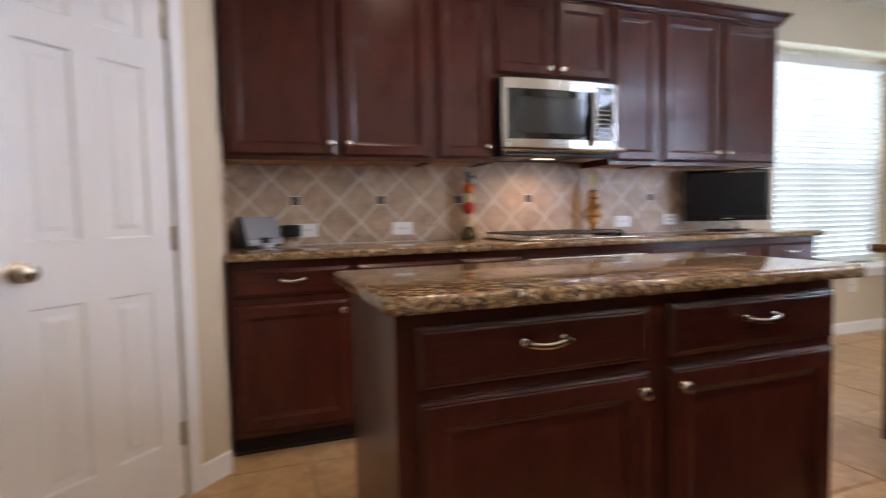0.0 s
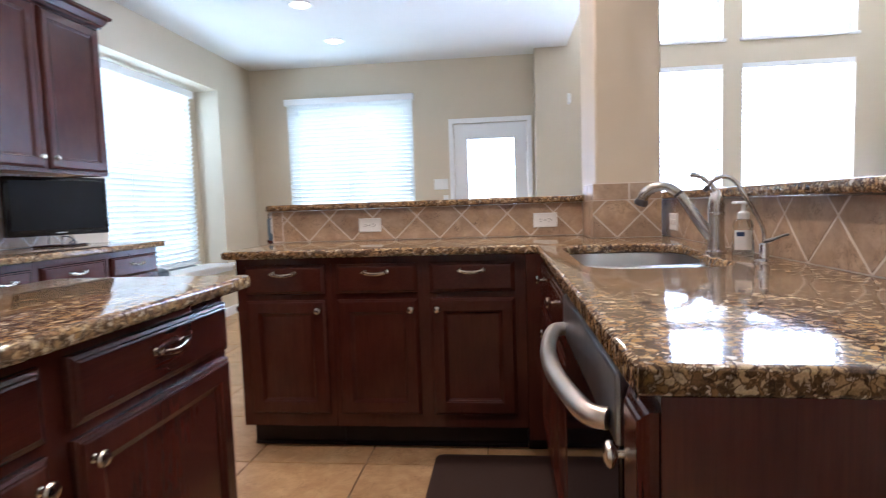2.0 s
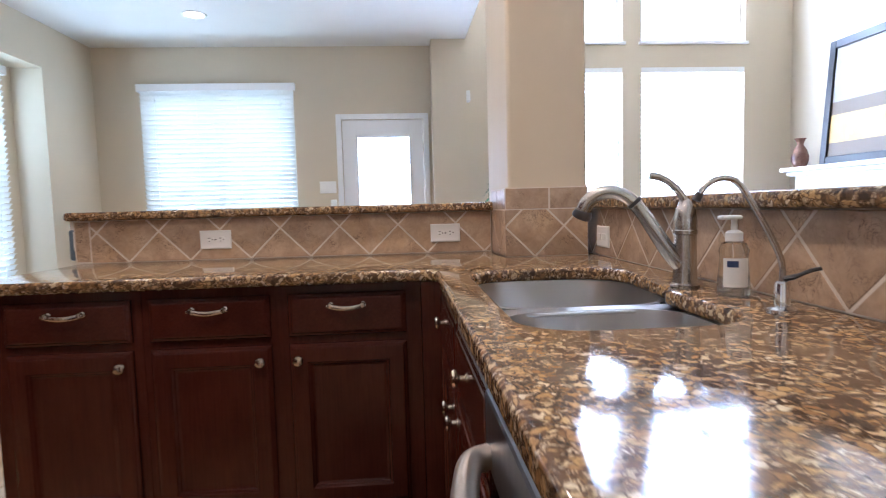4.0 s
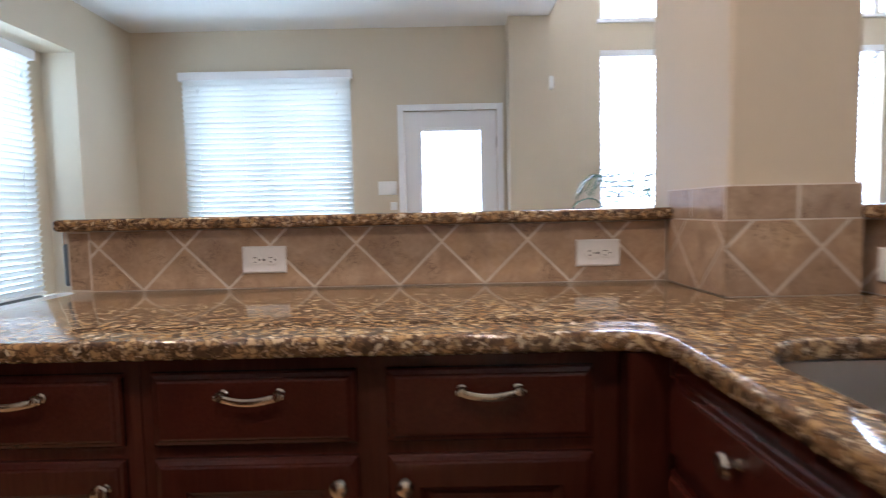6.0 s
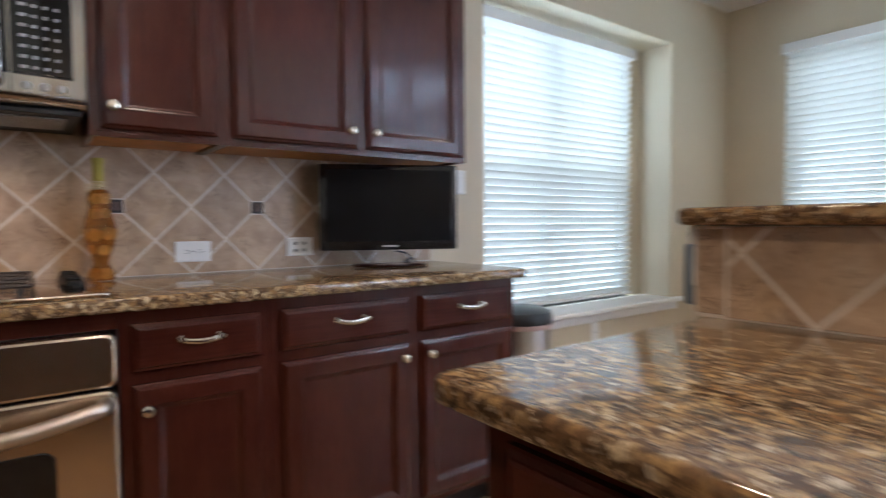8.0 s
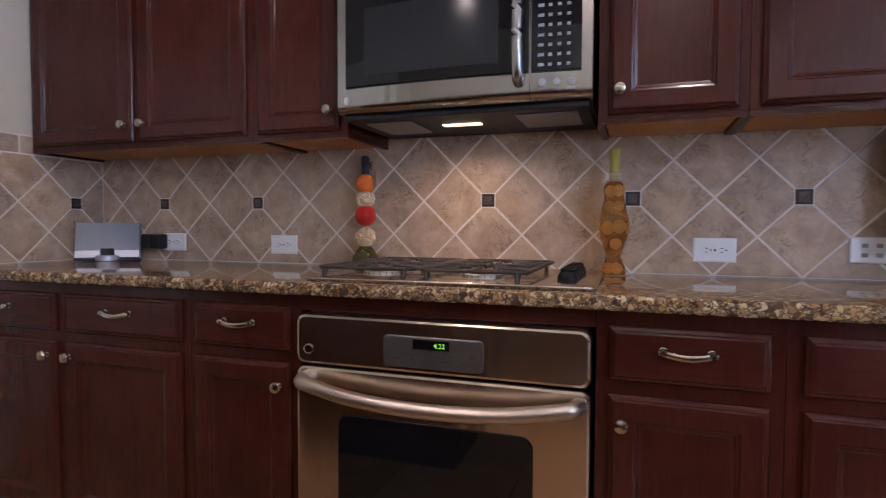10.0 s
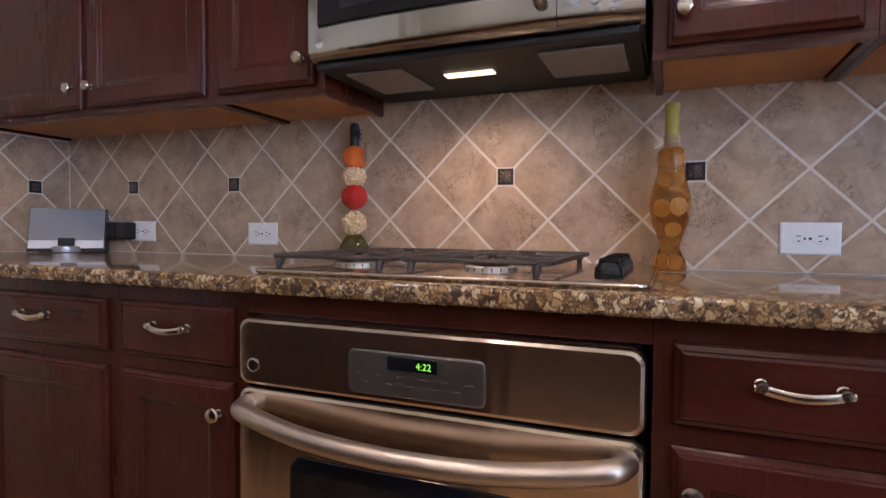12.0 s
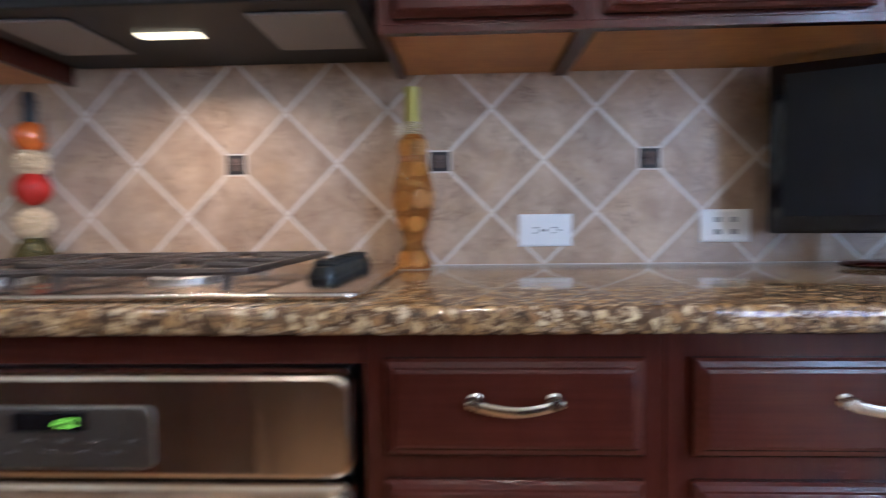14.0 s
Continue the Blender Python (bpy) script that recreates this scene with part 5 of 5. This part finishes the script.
RIND = mat("orange_rind", (0.80, 0.58, 0.28), 0.4)


def girth(z):
    for (r0, z0), (r1, z1) in zip(PRF[1:], PRF[2:]):
        if z0 <= z <= z1:
            return r0 + (r1 - r0) * (z - z0) / (z1 - z0)
    return 0.02


for a, z, r in ((28, 0.021, 0.017), (-38, 0.021, 0.017), (-105, 0.020, 0.016), (18, 0.098, 0.017), (-70, 0.10, 0.016), (-28, 0.146, 0.020), (28, 0.150, 0.020), (85, 0.148, 0.019),
                (-90, 0.146, 0.019), (-30, 0.212, 0.017), (32, 0.214, 0.016), (-28, 0.260, 0.017), (34, 0.262, 0.017), (100, 0.262, 0.016)):
    rad_ = min(girth(z - r), girth(z), girth(z + r))
    m_ = t @ Matrix.Rotation(radians(a), 4, 'Z') @ Matrix.Translation((math.sqrt(max(rad_ ** 2 - r ** 2, 0.00012)) - 0.0055, 0, z)) @ Matrix.Rotation(radians(90), 4, 'Y')
    s_ = part("fruit_slice", lathe([(0, -0.001), (r, -0.001), (r, 0.0020), (0, 0.0020)], m_, 18), SLICE, b2, "orange fruit slice")
    part("rind", lathe([(r * 0.82, 0.0019), (r * 1.02, 0.0019), (r * 1.03, 0.0036), (r * 0.82, 0.0036)], m_, 18), RIND, s_)
part("neck", lathe([(0.0145, 0.30), (0.016, 0.305), (0.0155, 0.375), (0.0175, 0.378), (0.0175, 0.392), (0, 0.393)], t, 18), mat("yellow_wax", (0.42, 0.36, 0.08), 0.2), b2, "yellow waxed neck", True)
bm = bmesh.new()
for k in range(7):
    lathe([(0.017, 0), (0.0195, 0.0015), (0.017, 0.003)], t @ Matrix.Translation((0, 0, 0.289 + 0.0042 * k)) @ Matrix.Rotation(radians(rnd.uniform(-6, 6)), 4, 'X'), 14, bm)
for k in range(10):
    a = rnd.uniform(0, 6.28)
    tube([(HX + 0.012, HY - 0.018, CT + 0.300), (HX + 0.016 + 0.01 * math.cos(a), HY - 0.030 + 0.008 * math.sin(a), CT + 0.300 + 0.014 * math.sin(a * 2))], 0.0018, 5, bm)
part("raffia", bm, mat("pale_raffia", (0.55, 0.44, 0.27), 0.7), b2, "pale raffia bow")

# ---- speaker dock and its charger ----
dk = thing("speaker_dock", (0.12, -1.61, CT), "silver-grey wedge speaker dock with a small cradle", "speaker dock")
DM = Matrix.Translation((0.125, -1.64, CT)) @ Matrix.Rotation(radians(43), 4, 'Z')
fdk = lambda u, v, z: tuple(DM @ Vector((v, u, z)))
bm = bmesh.new()
for u in (-0.122, 0.122):
    vs = [bm.verts.new(fdk(u, v, z)) for v, z in ((-0.04, 0.002), (0.035, 0.002), (0.035, 0.012), (-0.012, 0.160), (-0.04, 0.160))]
    bm.faces.new(vs)
bm.verts.ensure_lookup_table()
for i in range(5):
    j = (i + 1) % 5
    bm.faces.new([bm.verts[i], bm.verts[j], bm.verts[5 + j], bm.verts[5 + i]])
part("casing", bm, BLACKP, dk, "black casing")
gr = lambda u, s, o: fdk(u, 0.0365 - 0.047 * s + o, 0.0135 + 0.146 * s)
for nm, s0, s1, m_ in (("grille", 0.21, 1.0, painted("dark_speaker_mesh", (0.20, 0.20, 0.21), 0.35, 0.5, 1500)), ("base_strip", 0.0, 0.20, mat("silver_strip", (0.42, 0.42, 0.44), 0.42, 1.0))):
    bm = bmesh.new()
    vv = [bm.verts.new(gr(u, s, o)) for o in (0.0, 0.003) for u, s in ((-0.118, s0), (0.118, s0), (0.118, s1), (-0.118, s1))]
    for q in ((0, 1, 2, 3), (4, 5, 6, 7), (0, 1, 5, 4), (1, 2, 6, 5), (2, 3, 7, 6), (3, 0, 4, 7)):
        bm.faces.new([vv[i] for i in q])
    part(nm, bm, m_, dk)
cr = part("cradle", lathe([(0.045, 0.0), (0.045, 0.018), (0.042, 0.021), (0, 0.021)], DM @ Matrix.Translation((0.03, 0.0, 0.001)), 24), mat("silver_plastic", (0.5, 0.5, 0.52), 0.3, 0.6), dk, "round silver cradle", True)
part("dock_post", bx((-0.026, 0.018, 0.0215), (0.026, 0.042, 0.052), fdk, 0.004), BLACKP, cr, "dark connector block")
ch = thing("power_adapter", (0.03, -1.48, 0.99), "black plug-in power adapter with a thin cable", "power adapter")
part("adapter_body", bx((-1.532, 0.014, 0.966), (-1.425, 0.062, 1.030), fst, 0.008), BLACKP, ch)
part("adapter_rib", bx((-1.482, 0.0625, 0.968), (-1.474, 0.065, 1.028), fst, 0.001), BLACKG, ch)
part("cable", tube(smooth_path([(0.03, -1.53, 0.975), (0.03, -1.55, 0.962), (0.03, -1.575, 0.955), (0.035, -1.60, 0.935), (0.05, -1.63, CT + 0.004)], 4), 0.0018, 6), BLACKP, ch)

# ---- trash can ----
tc = thing("trash_can", (0.28, 2.12, 0), "steel step trash can with black lid and bag edge", "trash can")
t = Matrix.Translation((0.28, 2.12, 0))
part("base_ring", lathe([(0.160, 0.0), (0.160, 0.03), (0.156, 0.034)], t, 32), BLACKP, tc, "", True)
part("body", lathe([(0.155, 0.034), (0.155, 0.605)], t, 40), STEELZ, tc, "brushed steel body", True)
part("bag_edge", lathe([(0.157, 0.600), (0.160, 0.604), (0.160, 0.620), (0.156, 0.624)], t, 32), mat("pink_grey_bag", (0.50, 0.36, 0.33), 0.4), tc, "pale bag edge", True)
part("lid", lathe([(0.163, 0.624), (0.163, 0.655), (0.155, 0.675), (0.12, 0.690), (0, 0.696)], t, 36), BLACKP, tc, "black domed lid", True)

# ---- floor mat ----
bm = slab(rounded_rect(2.585, -0.45, 3.115, 0.640, 0.04), 0.0045, 0.0165, r=0.004, seg=2)
tagged(part("floor_mat", bm, MATM, None, "", True), "dark brown rubber mat on the tile floor before the sink", "floor mat")

# ---- phone at the bar's end, chair ----
ph = thing("wall_phone", (1.63, 1.33, 0.93), "blue-grey cordless handset in a white wall holder", "phone")
part("holder", bx((1.613, 1.285, 0.965), (1.6395, 1.365, 1.045), bevel=0.006), PLASTIC, ph, "white holder")
part("handset", bx((1.587, 1.300, 0.925), (1.612, 1.350, 1.050), bevel=0.009, seg=3), mat("blue_grey_plastic", (0.14, 0.19, 0.25), 0.35), ph, "blue-grey handset", True)
part("antenna", tube([(1.598, 1.31, 1.045), (1.595, 1.31, 1.072)], 0.004, 8), SLOT, ph)
chr_ = thing("dining_chair", (1.2, 1.96, 0), "dark reddish wooden chair behind the bar's end", "chair")
for x_, y_ in ((1.405, 1.765), (1.405, 2.145)):
    part("back_post", tube(smooth_path([(x_ - 0.02, y_, 0.0), (x_ - 0.03, y_, 0.45), (x_ - 0.012, y_, 0.75), (x_, y_, 0.87), (x_ - 0.012, y_, 0.905)], 4), 0.017, 8), CHERRY, chr_, "", True)
for x_, y_ in ((1.17, 1.775), (1.17, 2.135)):
    part("leg", tube([(x_, y_, 0), (x_, y_, 0.44)], [0.014, 0.02], 8), CHERRY, chr_, "", True)
part("seat", slab(rounded_rect(1.14, 1.745, 1.40, 2.165, 0.03), 0.44, 0.475, r=0.008, seg=2), CHERRY, chr_, "", True)
part("top_rail", bx((1.375, 1.785, 0.80), (1.40, 2.125, 0.885), bevel=0.008), CHERRYH, chr_)
for k in range(4):
    part("spindle", tube([(1.375, 1.835 + 0.08 * k, 0.475), (1.388, 1.835 + 0.08 * k, 0.80)], 0.008, 8), CHERRY, chr_, "", True)

# ---- great room things ----
fp = thing("fireplace_mantel", (6.95, 3.5, 0), "white painted fireplace mantel against the great-room wall", "mantel")
part("mantel_shelf", bx((6.80, 2.5, 1.362), (XR - 0.002, 4.42, 1.402), bevel=0.006), WHITE, fp)
part("crown", bx((6.84, 2.54, 1.318), (XR - 0.002, 4.38, 1.361), bevel=0.014), WHITE, fp)
part("frieze", bx((6.90, 2.60, 1.06), (XR - 0.002, 4.32, 1.317), bevel=0.003), WHITE, fp)
for a_, b_ in ((2.60, 2.82), (4.10, 4.32)):
    part("pilaster", bx((6.90, a_, 0.0), (XR - 0.002, b_, 1.059), bevel=0.004), WHITE, fp)
part("surround", bx((6.95, 2.82, 0.0), (XR - 0.002, 4.10, 1.059)), tile_mat("mantel_stone", (0.25, 0.20, 0.13), (0.42, 0.34, 0.22), (0.1, 0.07, 0.05)), fp, "speckled stone surround")
pc = thing("framed_picture", (7.06, 3.62, 1.403), "dark framed abstract picture in gold, brown and grey", "picture")
PM = Matrix.Translation((6.985, 0, 1.4035)) @ Matrix.Rotation(radians(4.5), 4, 'Y')
fpi = lambda u, v, z: tuple(PM @ Vector((-v, u, z)))
P0, P1, PH = 3.15, 4.08, 1.16
for a_, b_ in (((P0, 0, 0), (P0 + 0.075, 0.03, PH)), ((P1 - 0.075, 0, 0), (P1, 0.03, PH)), ((P0 + 0.075, 0, 0), (P1 - 0.075, 0.03, 0.075)), ((P0 + 0.075, 0, PH - 0.075), (P1 - 0.075, 0.03, PH))):
    part("frame_side", bx(a_, b_, fpi, 0.006), mat("black_frame", (0.012, 0.01, 0.009), 0.35), pc)
GOLD = painted("gold_paint", (0.40, 0.25, 0.05), 0.4, 0.4, 80)
BRN = painted("brown_paint", (0.11, 0.07, 0.03), 0.5, 0.4, 80)
GRY = painted("grey_paint", (0.26, 0.23, 0.19), 0.5, 0.4, 80)
IVO = painted("ivory_paint", (0.55, 0.50, 0.38), 0.5, 0.4, 80)
for z0_, z1_, m_ in ((0.075, 0.2, BRN), (0.2, 0.46, GOLD), (0.46, 0.58, BRN), (0.58, PH - 0.075, GRY)):
    part("canvas_field", bx((P0 + 0.075, 0.005, z0_), (P1 - 0.075, 0.012, z1_), fpi), m_, pc)
for k in range(16):
    u_, z_ = rnd.uniform(P0 + 0.15, P1 - 0.15), rnd.choice((rnd.uniform(0.25, 0.42), rnd.uniform(0.66, 1.0), rnd.uniform(0.66, 1.0)))
    a = rnd.uniform(0, 3.14)
    bm = bmesh.new()
    bm.faces.new([bm.verts.new(fpi(u_ + 0.055 * math.cos(q) * math.cos(a) - 0.02 * math.sin(q) * math.sin(a), 0.0135, z_ + 0.055 * math.cos(q) * math.sin(a) + 0.02 * math.sin(q) * math.cos(a))) for q in [2 * math.pi * i / 10 for i in range(10)]])
    part("painted_leaf", bm, IVO if z_ > 0.5 else mat("yellow_paint", (0.6, 0.42, 0.08), 0.5), pc)
va = thing("vase", (6.93, 4.30, 1.402), "reddish-brown marbled vase on the mantel", "vase")
part("vase_body", lathe([(0.05, 0), (0.055, 0.006), (0.075, 0.06), (0.078, 0.11), (0.06, 0.17), (0.032, 0.215), (0.028, 0.235), (0.045, 0.275), (0.056, 0.288), (0.05, 0.288), (0.03, 0.25)], Matrix.Translation((6.93, 4.30, 1.4025)), 26), tile_mat("marbled_brown_glaze", (0.17, 0.07, 0.045), (0.32, 0.17, 0.11), (0.06, 0.02, 0.015), 0.22), va, "", True)
# palm in a basket behind the bar
PXC, PYC = 4.10, 3.98
pl = thing("potted_palm", (PXC, PYC, 0), "green potted palm with feathered leaves in a basket", "plant")
t = Matrix.Translation((PXC, PYC, 0))
part("basket", lathe([(0.13, 0), (0.16, 0.02), (0.19, 0.28), (0.20, 0.30), (0.18, 0.30), (0.17, 0.26), (0, 0.25)], t, 24), painted("brown_basket", (0.13, 0.07, 0.03), 0.7, 1.0, 120), pl, "", True)
LEAF = tile_mat("palm_leaf", (0.025, 0.075, 0.03), (0.06, 0.14, 0.06), (0.02, 0.05, 0.02), 0.4)
for k in range(10):
    a = k * 0.63 + rnd.uniform(-0.2, 0.2)
    reach, top = rnd.uniform(0.24, 0.42), rnd.uniform(1.16, 1.44)
    rib = smooth_path([(PXC, PYC, 0.26), (PXC + 0.15 * reach * math.cos(a), PYC + 0.15 * reach * math.sin(a), 0.75), (PXC + 0.55 * reach * math.cos(a), PYC + 0.55 * reach * math.sin(a), top - 0.05), (PXC + reach * math.cos(a), PYC + reach * math.sin(a), top), (PXC + 1.3 * reach * math.cos(a), PYC + 1.3 * reach * math.sin(a), top - 0.10)], 7)
    fr = part("frond", tube(rib, 0.004, 5), LEAF, pl, "", True)
    bm = bmesh.new()
    for i in range(12, len(rib), 1):
        d = (rib[i] - rib[i - 1]).normalized()
        for sgn in (-1, 1):
            side = d.cross(Vector((0, 0, 1)))
            if side.length < 1e-3:
                continue
            side = side.normalized() * sgn
            ln = 0.13 * (1 - 0.5 * abs(i / len(rib) - 0.6))
            tip = rib[i] + side * ln * 0.75 + d * ln * 0.6 + Vector((0, 0, -0.035))
            mid = (rib[i] + tip) / 2 + Vector((0, 0, 0.012))
            w_ = d * 0.007
            vs = [bm.verts.new(p) for p in (rib[i], mid - w_, tip, mid + w_)]
            bm.faces.new(vs)
    part("leaflet_spray", bm, LEAF, fr, "narrow green leaflets")

# ---- tiles ----


def clip_poly(poly, x0, x1, z0, z1):
    for ax, lim, sg in ((0, x0, 1), (0, x1, -1), (1, z0, 1), (1, z1, -1)):
        out = []
        for i, p in enumerate(poly):
            q = poly[(i + 1) % len(poly)]
            a, b = sg * (p[ax] - lim), sg * (q[ax] - lim)
            if a >= 0:
                out.append(p)
            if (a >= 0) != (b >= 0):
                k = a / (a - b)
                out.append((p[0] + (q[0] - p[0]) * k, p[1] + (q[1] - p[1]) * k))
        poly = out
        if len(poly) < 3:
            return []
    return poly


def tile_piece(poly, f, thick, material, parent, name="tile", ins=0.0015):
    cx = sum(p[0] for p in poly) / len(poly)
    cz = sum(p[1] for p in poly) / len(poly)
    size = max(math.hypot(p[0] - cx, p[1] - cz) for p in poly)
    if size < 0.012:
        return None
    bm = bmesh.new()
    k = 1 - ins / size
    rows = [[bm.verts.new(f(*((cx + (x - cx) * s, v, cz + (z - cz) * s)))) for x, z in poly] for s, v in ((1, 0.0005), (1, thick - 0.0012), (k, thick))]
    n = len(poly)
    for a, b in zip(rows, rows[1:]):
        for i in range(n):
            bm.faces.new([a[i], a[(i + 1) % n], b[(i + 1) % n], b[i]])
    bm.faces.new(rows[-1])
    return part(name, bm, material, parent)


def diamonds(f, u0, u1, z0, z1, uc, zc, d, parent, accents=None, gap=0.0068):
    """Diamond tiles in a rectangle; a joint crossing at (uc, zc); accents at every second crossing of that row."""
    h = d / 2
    half = h - gap * 0.707
    acc = []
    if accents:
        k0 = math.floor((u0 - uc) / (2 * d)) - 1
        acc = [uc + 2 * d * k for k in range(k0, k0 + 12) if u0 < uc + 2 * d * k < u1]
    ni, nj = int((u1 - u0) / h) + 4, int((z1 - z0) / h) + 4
    ib, jb = math.floor((u0 - uc) / h) - 1, math.floor((z0 - zc) / h) - 1
    for i in range(ib, ib + ni):
        for j in range(jb, jb + nj):
            if (i + j) % 2 == 0:
                continue
            cu, cz = uc + i * h, zc + j * h
            poly = [(cu - half, cz), (cu, cz - half), (cu + half, cz), (cu, cz + half)]
            # notch at the accent squares
            for a in acc:
                if abs(cz - zc) < 1e-6 and abs(abs(cu - a) - h) < 1e-6:
                    s = 1 if a > cu else -1
                    w = 0.0265
                    poly = clip_poly(poly, cu - half - 1 if s > 0 else a + w, a - w if s > 0 else cu + half + 1, z0 - 1, z1 + 1)
                if abs(cu - a) < 1e-6 and abs(abs(cz - zc) - h) < 1e-6:
                    w = 0.0265
                    poly = clip_poly(poly, u0 - 1, u1 + 1, zc + w if cz > zc else z0 - 1, zc - w if cz < zc else z1 + 1)
            poly = clip_poly(poly, u0, u1, z0, z1)
            if len(poly) > 2:
                tile_piece(poly, f, T, TILE, parent)
    for a in acc:
        w = 0.0225
        tile_piece([(a - w, zc - w), (a + w, zc - w), (a + w, zc + w), (a - w, zc + w)], f, T + 0.0015, ACCENT, parent, "accent_tile")
        ob = bmesh.new()
        for q in range(8):
            an = q * math.pi / 4
            l_ = 0.0215 if q % 2 else 0.0175
            ca, sa = math.cos(an), math.sin(an)
            for side in (-1, 1):
                wd = 0.0042 * side
                vs = [ob.verts.new(f(a + ca * r_ - sa * d_, T + h_, zc + sa * r_ + ca * d_)) for r_, d_, h_ in ((0.003, 0, 0.0042), (l_, 0, 0.0030), (l_ * 0.75, wd * 1.25, 0.0018), (l_ * 0.4, wd, 0.0018))]
                ob.faces.new(vs if side > 0 else vs[::-1])
        part("accent_relief", ob, BRONZE, parent, "raised leaf pattern")
        lathe_ = lathe([(0.0035, 0), (0.003, 0.0025), (0, 0.0034)], Matrix(), 10)
        for q in lathe_.verts:
            q.co = Vector(f(a + q.co.x, T + 0.0022 + q.co.z, zc + q.co.y))
        part("accent_boss", lathe_, BRONZE, parent, "", True)


def rect_tiles(f, us, z0, z1, parent, gap=0.0036):
    for a, b in zip(us, us[1:]):
        tile_piece([(a + gap, z0 + gap), (b - gap, z0 + gap), (b - gap, z1 - gap), (a + gap, z1 - gap)], f, T, TILE, parent)


D = 0.2415
SL = "diamond-laid travertine tile backsplash with pale grout"


def backing(name, f, u0, u1, z0, z1, label=SL):
    return structure(name, bx((u0, -0.0075, z0), (u1, T - 0.0012, z1), f), GROUT, label, "backsplash")


bs = backing("backsplash_stove", fst, YL + 0.001, 1.80, CT - 0.002, 1.45)
diamonds(fst, YL + 0.008, 1.798, CT + 0.001, 1.449, 0.0, 1.160, D, bs, True)
flw = lambda u, v, z: (u, YL + v, z)
bl = backing("backsplash_return", flw, 0.0005, 0.672, CT - 0.002, 1.424)
diamonds(flw, 0.0085, 0.670, CT + 0.001, 1.345, 0.138, 1.160, D, bl, True)
rect_tiles(flw, [0.0085, 0.20, 0.37, 0.54, 0.670], 1.347, 1.422, bl)
bp = backing("backsplash_peninsula", fpe, 1.642, 3.303, CT - 0.002, 1.084)
diamonds(fpe, 1.705, 3.301, CT + 0.001, 1.083, 1.847, CT, 0.238, bp)
rect_tiles(fpe, [1.643, 1.703], CT + 0.001, 1.083, bp)
bk = backing("backsplash_sink", fsk, -1.148, 1.24, CT - 0.002, 1.084)
diamonds(fsk, -1.146, 1.238, CT + 0.001, 1.083, 0.500, CT, D, bk)
fcf = lambda u, v, z: (u, 0.93 - v, z)
bc = backing("backsplash_column_front", fcf, 3.3125, 3.608, CT - 0.002, 1.166, "travertine tiles wrapped round the column")
diamonds(fcf, 3.305, 3.607, CT + 0.001, 1.086, 3.412, CT, 0.215, bc)
rect_tiles(fcf, [3.305, 3.466, 3.608], 1.086, 1.166, bc)
fcs = lambda u, v, z: (3.312 - v, u, z)
bc = backing("backsplash_column_side", fcs, 0.9305, 1.243, CT - 0.002, 1.166, "travertine tiles wrapped round the column")
diamonds(fcs, 0.932, 1.242, CT + 0.001, 1.086, 1.055, CT, D, bc)
rect_tiles(fcs, [0.932, 1.10, 1.243], 1.086, 1.166, bc)

# floor tiles
fl_ = bpy.data.objects["floor"]
P_ = 0.515
ffl = lambda u, v, z: (u, z, v - 0.0045)
for i in range(-1, 7):
    for j in range(-8, 8):
        a, b = 1.26 + P_ * (i - 2), 0.56 + P_ * j
        x0_, x1_, y0_, y1_ = max(a, 0.0) + 0.003, min(a + P_, 3.7) - 0.003, b + 0.003, min(b + P_, YB) - 0.003
        if x1_ - x0_ < 0.03 or y1_ - y0_ < 0.03:
            continue
        tile_piece([(x0_, y0_), (x1_, y0_), (x1_, y1_), (x0_, y1_)], ffl, 0.0085, FLOORT, fl_, "floor_tile", 0.003)
